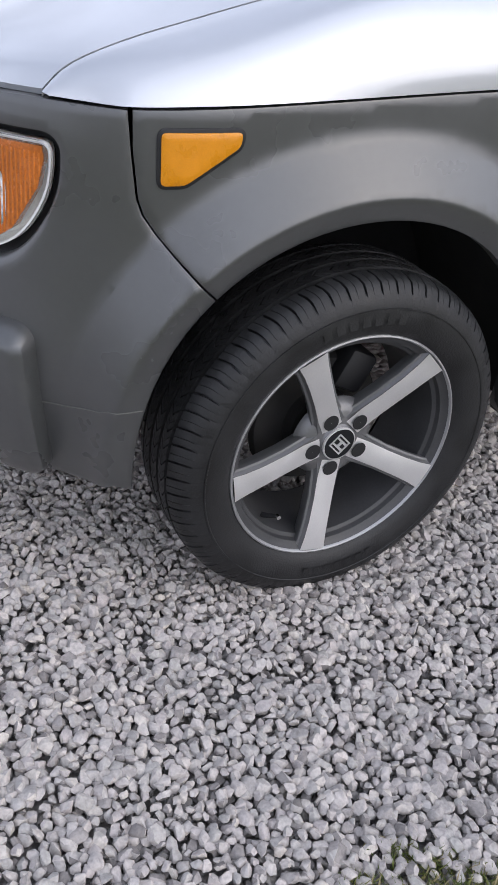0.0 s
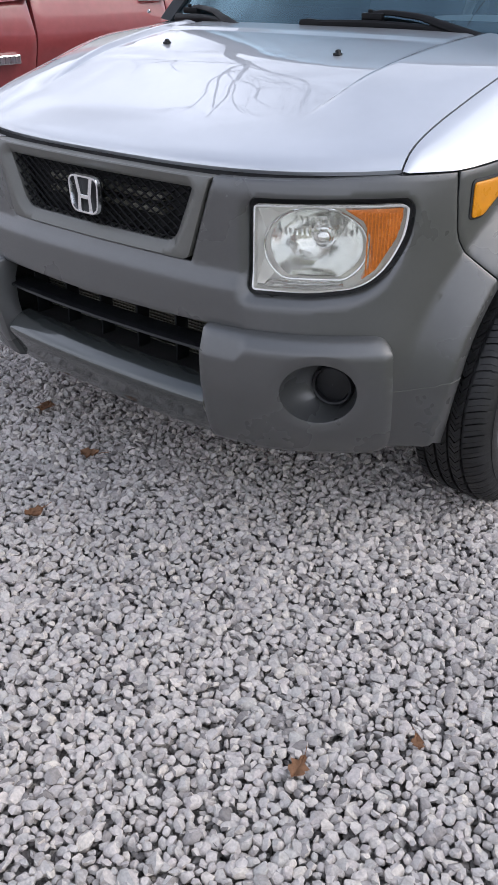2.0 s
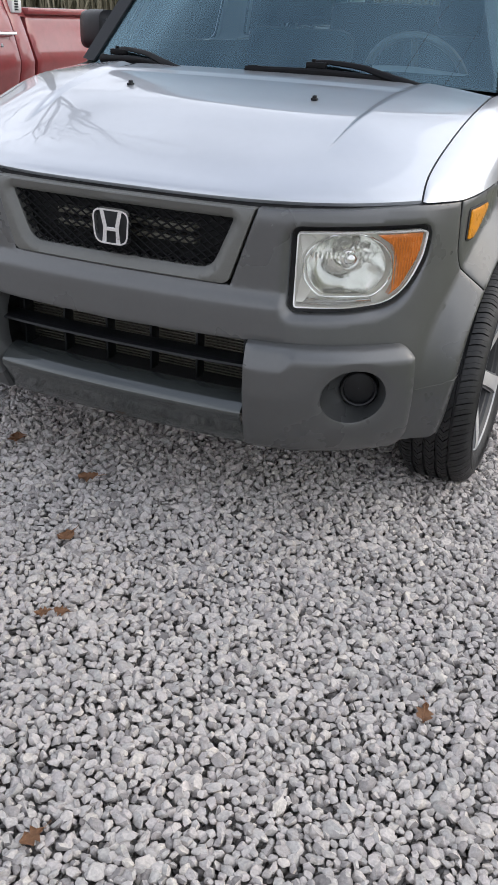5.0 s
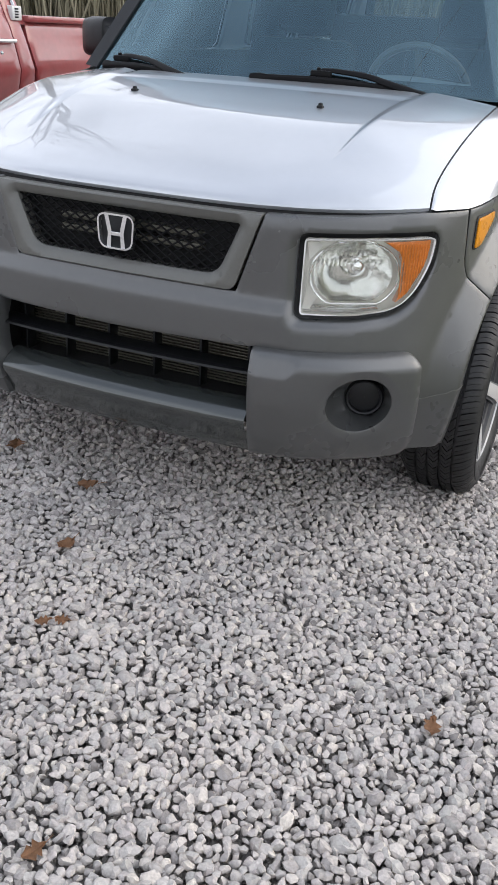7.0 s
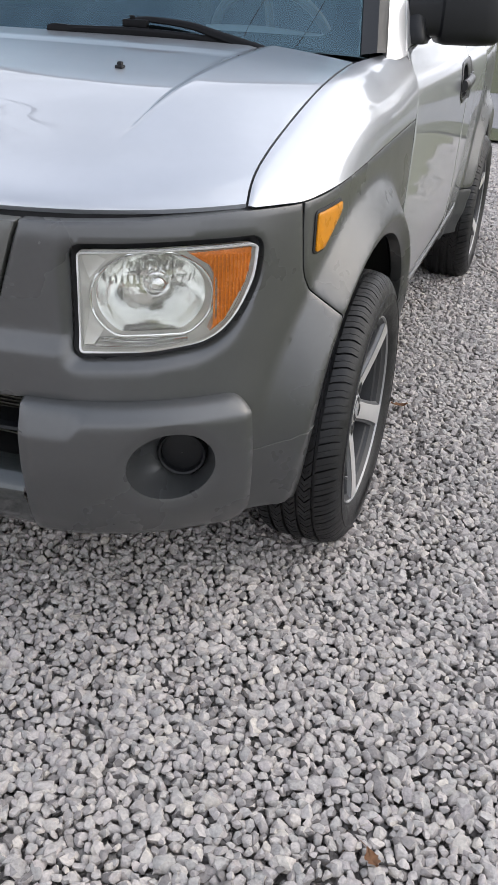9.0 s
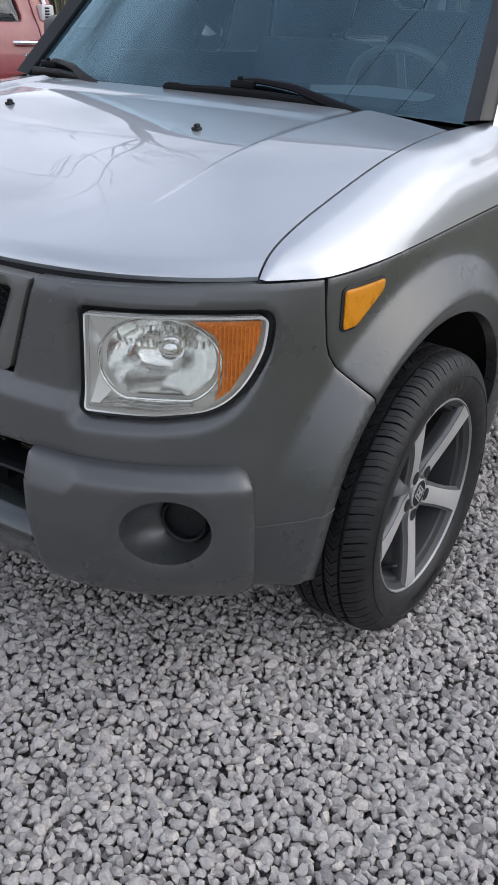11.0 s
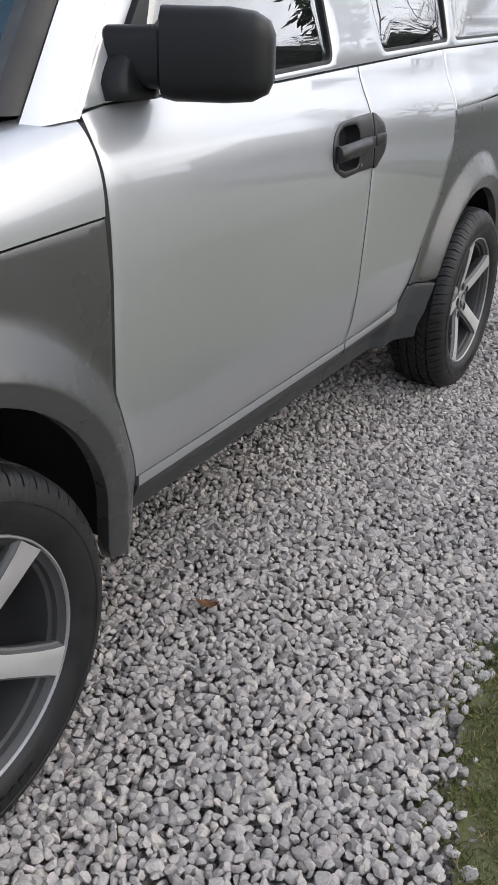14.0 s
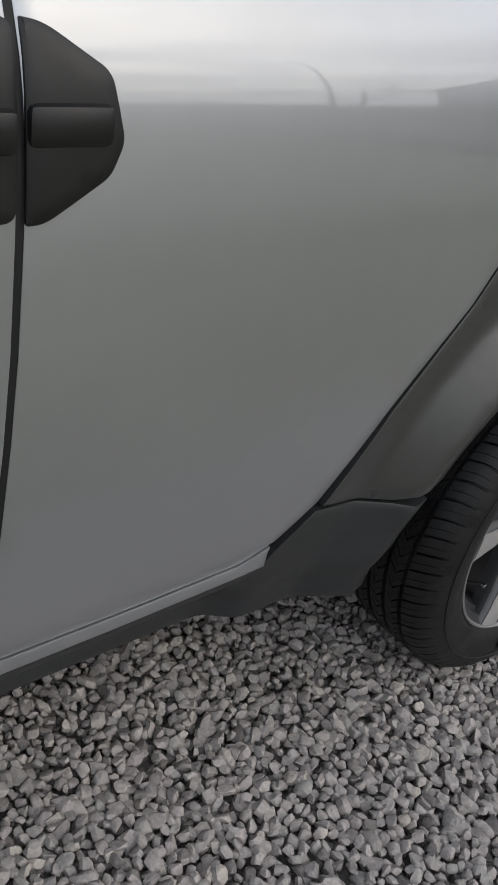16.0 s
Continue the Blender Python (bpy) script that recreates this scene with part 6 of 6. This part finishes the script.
truck_panel("front_wing", [(-1.15, 0.48), (-1.15, 1.02), (-0.9, 1.09), (0.60, 1.17), (0.655, 1.17), (0.675, 0.95), (0.675, 0.45)] + t_arch(tw_f, 0.46, 10, 170) + [(-0.85, 0.47)], M_RED, "faded red front wing")
dwin = rounded([(0.80, 1.245), (1.50, 1.245), (1.42, 1.66), (1.10, 1.66)], 0.04)
truck_panel("door", [(0.682, 1.17), (0.70, 1.225), (1.02, 1.70), (1.50, 1.70), (1.555, 1.40), (1.585, 1.22), (1.60, 0.95), (1.61, 0.45), (0.682, 0.45)], M_RED, "faded red cab door", [dwin])
truck_panel("cab_rear", [(1.592, 1.22), (1.562, 1.40), (1.508, 1.70), (1.60, 1.70), (1.74, 1.235), (1.690, 1.235), (1.735, 0.95), (1.735, 0.45), (1.618, 0.45), (1.608, 0.95)], M_RED, "faded red rear cab pillar")
truck_panel("bed_side", [(1.735, 1.255), (3.95, 1.255), (3.98, 0.95), (3.95, 0.5)] + t_arch(tw_r, 0.46, 8, 172) + [(1.76, 0.46), (1.762, 0.95), (1.72, 1.16)], M_RED, "faded red cargo bed side")
tp = truck_panel("door_window", dwin, M_TRUCKGLASS, "grey reflecting door window", off=-0.012, step=0.1)
tp.visible_shadow = False
bm = bmesh.new()
box(bm, TX0 - 0.10, TX0 - 0.035, 1.73, 3.95, 1.25, 1.285, 0.01)
part("bed_rail", bm, M_RED, truck, "faded red bed rail cap")
bm = bmesh.new()
tube(bm, [(TX0 - 0.045, 1.40, 1.150), (TX0 - 0.012, 1.42, 1.152), (TX0 - 0.008, 1.50, 1.152), (TX0 - 0.012, 1.57, 1.153), (TX0 - 0.05, 1.585, 1.153)], 0.011, 8)
box(bm, TX0 - 0.06, TX0 - 0.032, 1.51, 1.575, 1.105, 1.14, 0.006)
part("door_handle", bm, M_CHROME, truck, "worn chrome door handle")
bm = bmesh.new()
lathe(bm, [(0, 0.014), (0.01, 0.012), (0.012, 0.0005)], 14, "x", (TX0 - 0.030, 1.46, 1.09))
part("door_lock", bm, M_CHROME, truck)
bm = bmesh.new()
box(bm, TX0 - 0.025, TX0 + 0.004, 0.36, 0.56, 0.885, 0.93, 0.006)
for k in range(6):
    box(bm, TX0, TX0 + 0.007, 0.375 + 0.03 * k, 0.393 + 0.03 * k, 0.893, 0.922, 0.001)
part("wing_plate", bm, M_CHROME, truck, "worn bright plate with plain raised bars", smooth=False)
bm = bmesh.new()
box(bm, TX0 - 0.105, TX0 - 0.055, 1.615, 1.70, 1.255, 1.33, 0.008)
mp = part("side_vent_plate", bm, M_WHITE, truck, "small white plate on the cab pillar")
bm = bmesh.new()
for k in range(4):
    box(bm, TX0 - 0.056, TX0 - 0.052, 1.635, 1.665, 1.268 + 0.014 * k, 1.276 + 0.014 * k)
part("plate_bar", bm, M_BLACK, mp, smooth=False)
bm = bmesh.new()
for i, (z0, z1) in enumerate(((1.33, 1.68),)):
    tube(bm, [(TX0 - 0.075 - (z - 1.27) * 0.30 + 0.006, 1.690 - (z - 1.235) * 0.30, z) for z in np.linspace(z0, z1, 8)], 0.011, 6)
part("pillar_strip", bm, M_CHROME, truck, "bright metal pillar strip")
bm = bmesh.new()
rows = []
for x in (TX0 - 0.21, TX0 - 0.5, TX0 - 1.2, TX0 - 1.49):
    h = 0.03 if x in (TX0 - 0.5, TX0 - 1.2) else 0
    rows.append([(x, 1.02, 1.69 + h), (x, 1.3, 1.72 + h), (x, 1.62, 1.70 + h)])
grid(bm, rows)
part("cab_roof", bm, M_RED, truck)
bm = bmesh.new()
rows = []
for x, dz in ((TX0 - 0.005, 0), (TX0 - 0.10, 0.03), (TX0 - 0.85, 0.06), (TX0 - 1.6, 0.03), (TX0 - 1.70, 0)):
    rows.append([(x, -1.17, 1.00 + dz), (x, -0.9, 1.085 + dz), (x, 0.0, 1.13 + dz), (x, 0.68, 1.17 + dz)])
grid(bm, rows)
part("bonnet", bm, M_RED, truck, "faded red bonnet")
bm = bmesh.new()
box(bm, TX0 - 1.70, TX0 - 0.05, -1.20, -1.14, 0.60, 1.02, 0.02)
part("grille", bm, M_CHROME, truck)
bm = bmesh.new()
box(bm, TX0 - 1.75, TX0 + 0.02, -1.33, -1.20, 0.45, 0.62, 0.03)
part("front_bumper", bm, M_CHROME, truck, "chrome front bumper")
bm = bmesh.new()
box(bm, TX0 - 1.62, TX0 - 0.13, -1.1, 3.9, 0.40, 0.46)
box(bm, TX0 - 1.62, TX0 - 0.13, 1.74, 3.9, 0.62, 0.66)
box(bm, TX0 - 1.60, TX0 - 0.16, 1.735, 1.75, 0.45, 1.24)
box(bm, TX0 - 1.62, TX0 - 0.15, -1.1, 1.7, 0.46, 1.0)
box(bm, TX0 - 1.70, TX0 - 1.62, -1.1, 3.95, 0.46, 1.25)
part("chassis", bm, M_DARK, truck, smooth=False)
bm = bmesh.new()
grid(bm, [[(TX0 - 0.16 - s, 0.72, 1.18), (TX0 - 0.24 - s * 0.92, 1.04, 1.69)] for s in np.linspace(0, 1.4, 7)])
part("windscreen", bm, M_TRUCKGLASS, truck)
bm = bmesh.new()
box(bm, TX0 - 1.5, TX0 - 0.20, 1.30, 1.42, 0.9, 1.35, 0.05)
part("bench_seat", bm, M_CLOTH, truck, "dark bench seat")
for c in (tw_f, tw_r):
    for xw in (TX0 - 0.02, TX0 - 1.48):
        bm = bmesh.new()
        lathe(bm, [(-0.22, 0.20), (-0.22, 0.33), (-0.19, 0.365), (-0.03, 0.365), (0.0, 0.33), (-0.005, 0.21)], 40, "x", (xw, *c))
        w = part("wheel", bm, M_RUBBER, truck, "black truck tyre")
        bm = bmesh.new()
        lathe(bm, [(-0.005, 0.21), (-0.04, 0.20), (-0.05, 0.12), (-0.02, 0.10), (-0.02, 0.0005)], 40, "x", (xw, *c))
        part("rim", bm, M_CHROME, w)

# ---- distance ----


def bare_tree(seed, height, spread=1.0):
    """A leafless tree: a tapered trunk, limbs and many twigs."""
    r = random.Random(seed)
    bm_t, bm_c = bmesh.new(), bmesh.new()

    def limb(bm, p, d, length, rad, depth):
        pts, rs = [p], [rad]
        n = 4
        for i in range(n):
            d = (d + Vector((r.gauss(0, 0.16), r.gauss(0, 0.16), r.gauss(0.04, 0.10)))).normalized()
            p = p + d * length / n
            pts.append(p)
            rs.append(rad * (1 - 0.55 * (i + 1) / n))
        tube(bm, pts, rs, 6 if depth > 2 else 4, False)
        if depth:
            for k in range(r.randint(3, 4)):
                i = r.randint(2, n)
                nd = (d + Vector((r.gauss(0, 0.75), r.gauss(0, 0.75), r.gauss(0.15, 0.4))) * spread).normalized()
                limb(bm_c, pts[i], nd, length * r.uniform(0.5, 0.72), rs[i] * 0.7, depth - 1)
    limb(bm_t, Vector((0, 0, -0.1)), Vector((0, 0, 1)), height * 0.45, 0.06 + height * 0.009, 4)
    return bm_t, bm_c


def put_tree(x, y, seed, h):
    t = thing("bare_tree", "leafless grey brown tree with fine twigs", "tree", "bare trees", at=(x, y, 0))
    a, b = bare_tree(seed, h)
    part("trunk", a, M_BARK, t)
    part("crown", b, M_BARK, t)


for x, y, s, h in ((7.5, 25, 3, 9), (11, 29, 5, 11), (20, 22, 8, 9), (5, -34, 11, 9), (-11, 24, 13, 15), (-5.5, 27, 17, 14), (-9.5, 16.5, 23, 15), (-11.8, 15.3, 53, 25), (33, 4, 29, 10), (38, -9, 31, 11), (35, 15, 37, 9), (31, -22, 41, 10)):
    put_tree(x, y, s, h)


# street lamp out on the lawn
lamp = thing("street_lamp", "grey street lamp post with a curved arm", "street lamp", at=(18.0, 19.0, 0))
bm = bmesh.new()
tube(bm, [(0, 0, -0.05), (0, 0, 3.0), (0, 0, 6.4)], [0.11, 0.09, 0.07], 12)
part("post", bm, M_RIMLIP, lamp)
bm = bmesh.new()
tube(bm, [(0, 0, 6.3), (-0.05, -0.1, 6.8), (-0.3, -0.5, 7.15), (-0.8, -1.2, 7.25)], [0.06, 0.05, 0.045, 0.04], 10)
part("arm", bm, M_RIMLIP, lamp)
bm = bmesh.new()
box(bm, -0.14, 0.14, -0.32, 0.32, -0.07, 0.06, 0.05, pose(-0.95, -1.42, 7.22, 0, 0, -33))
part("lamp_head", bm, M_RIMLIP, lamp)


def put_pine(x, y, seed, h):
    r = random.Random(seed)
    t = thing("evergreen_tree", "tall dark evergreen with drooping boughs", "tree", at=(x, y, 0))
    bm = bmesh.new()
    tube(bm, [(0, 0, -0.1), (0.05, 0, h * 0.5), (0, 0.05, h)], [0.22, 0.14, 0.02], 8)
    part("trunk", bm, M_TWIG, t)
    bm = bmesh.new()
    for k in range(190):
        z = h * (0.18 + 0.8 * r.random())
        reach = (h - z) * 0.30 + 0.4
        a = r.uniform(0, 6.283)
        q = Vector((math.cos(a), math.sin(a), -0.25))
        base = Vector((0, 0, z))
        L = reach * r.uniform(0.6, 1.1)
        for j in range(12):
            c = base + q * L * (0.15 + 0.85 * j / 11) + Vector((r.gauss(0, 0.10), r.gauss(0, 0.10), r.gauss(0, 0.06)))
            d = (q + Vector((r.gauss(0, 0.7), r.gauss(0, 0.7), r.gauss(0, 0.4)))).normalized() * r.uniform(0.25, 0.5)
            e = d.orthogonal().normalized() * 0.06
            v = [bm.verts.new(c - e), bm.verts.new(c + d * 0.5 + e), bm.verts.new(c + d), bm.verts.new(c + d * 0.5 - e * 1.5)]
            bm.faces.new(v)
    part("crown", bm, M_NEEDLE, t, smooth=False)


put_pine(10.2, 24.0, 2, 9)


def house(name, x, y, w, d, h, rise, turn, label, wall_m):
    """A gabled house with clapboards, windows and a roof."""
    t = thing(name, label, "house", at=(x, y, 0))
    t.rotation_euler = (0, 0, radians(turn))
    bm = bmesh.new()
    box(bm, -w / 2, w / 2, -d / 2, d / 2, 0, h)
    a = [bm.verts.new(p) for p in ((-w / 2, -d / 2, h), (-w / 2, d / 2, h), (-w / 2, 0, h + rise))]
    b = [bm.verts.new(p) for p in ((w / 2, -d / 2, h), (w / 2, d / 2, h), (w / 2, 0, h + rise))]
    bm.faces.new(a), bm.faces.new(b)
    wall = part("wall", bm, wall_m, t, smooth=False)
    bm = bmesh.new()
    k = 0
    z = 0.25
    while z < h - 0.05:
        for sy in (-1, 1):
            y0 = sy * (d / 2 + 0.001)
            f = [bm.verts.new(p) for p in ((-w / 2, y0, z + 0.17), (w / 2, y0, z + 0.17), (w / 2, y0 + sy * 0.022, z), (-w / 2, y0 + sy * 0.022, z))]
            bm.faces.new(f)
            g = [bm.verts.new(p) for p in ((-w / 2, y0 + sy * 0.022, z), (w / 2, y0 + sy * 0.022, z), (w / 2, y0, z), (-w / 2, y0, z))]
            bm.faces.new(g)
        z += 0.175
    tagged(part("cladding", bm, wall_m, wall, smooth=False), kind="stuff")
    bm = bmesh.new()
    for sy in (-1, 1):
        v = [bm.verts.new(p) for p in ((-w / 2 - 0.35, sy * (d / 2 + 0.4), h - 0.15), (w / 2 + 0.35, sy * (d / 2 + 0.4), h - 0.15), (w / 2 + 0.35, 0, h + rise + 0.06), (-w / 2 - 0.35, 0, h + rise + 0.06))]
        bm.faces.new(v)
    r = bmesh.ops.solidify(bm, geom=bm.faces[:], thickness=0.12)
    part("roof", bm, M_SHINGLE, t, "dark shingle roof", smooth=False)
    for k in range(max(2, int(w / 3.2))):
        xx = -w / 2 + (k + 0.5) * w / max(2, int(w / 3.2))
        bm = bmesh.new()
        for q in ((-0.56, -0.46, 1.0, 2.4), (0.46, 0.56, 1.0, 2.4), (-0.46, 0.46, 1.0, 1.09), (-0.46, 0.46, 2.31, 2.4), (-0.46, 0.46, 1.68, 1.73)):
            box(bm, xx + q[0], xx + q[1], -d / 2 - 0.06, -d / 2 + 0.02, q[2], q[3])
        wn_ = part("window", bm, M_WHITE, t, smooth=False)
        bm = bmesh.new()
        box(bm, xx - 0.46, xx + 0.46, -d / 2 - 0.035, -d / 2 - 0.026, 1.09, 2.31)
        part("pane", bm, M_BLACK, wn_, smooth=False)
    return t


house("teal_house", -9.5, 31.0, 13, 8, 3.6, 2.6, 0, "house clad in teal clapboards across the lawn", M_SIDING)
house("dark_house", 15.5, 30, 9, 8, 3.4, 3.0, 90, "weathered grey house with a dark gable roof", M_SHINGLE)

# brush thicket behind the truck
bm = bmesh.new()
r = random.Random(21)
for k in range(2300):
    x, y = r.uniform(-17, -2.5), r.uniform(11.8, 15.5)
    h = r.uniform(2.0, 5.4)
    lean = Vector((r.gauss(0, 0.16), r.gauss(0, 0.08), 1)).normalized()
    p = Vector((x, y, 0))
    tube(bm, [p, p + lean * h * 0.5 + Vector((r.gauss(0, 0.05), 0, 0)), p + lean * h + Vector((r.gauss(0, 0.15), r.gauss(0, 0.1), 0))], [0.03, 0.02, 0.006], 5, False)
tagged(part("brush_thicket", bm, M_TWIG, None), "dense thicket of bare straw coloured brush stems", "bushes", kind="stuff")
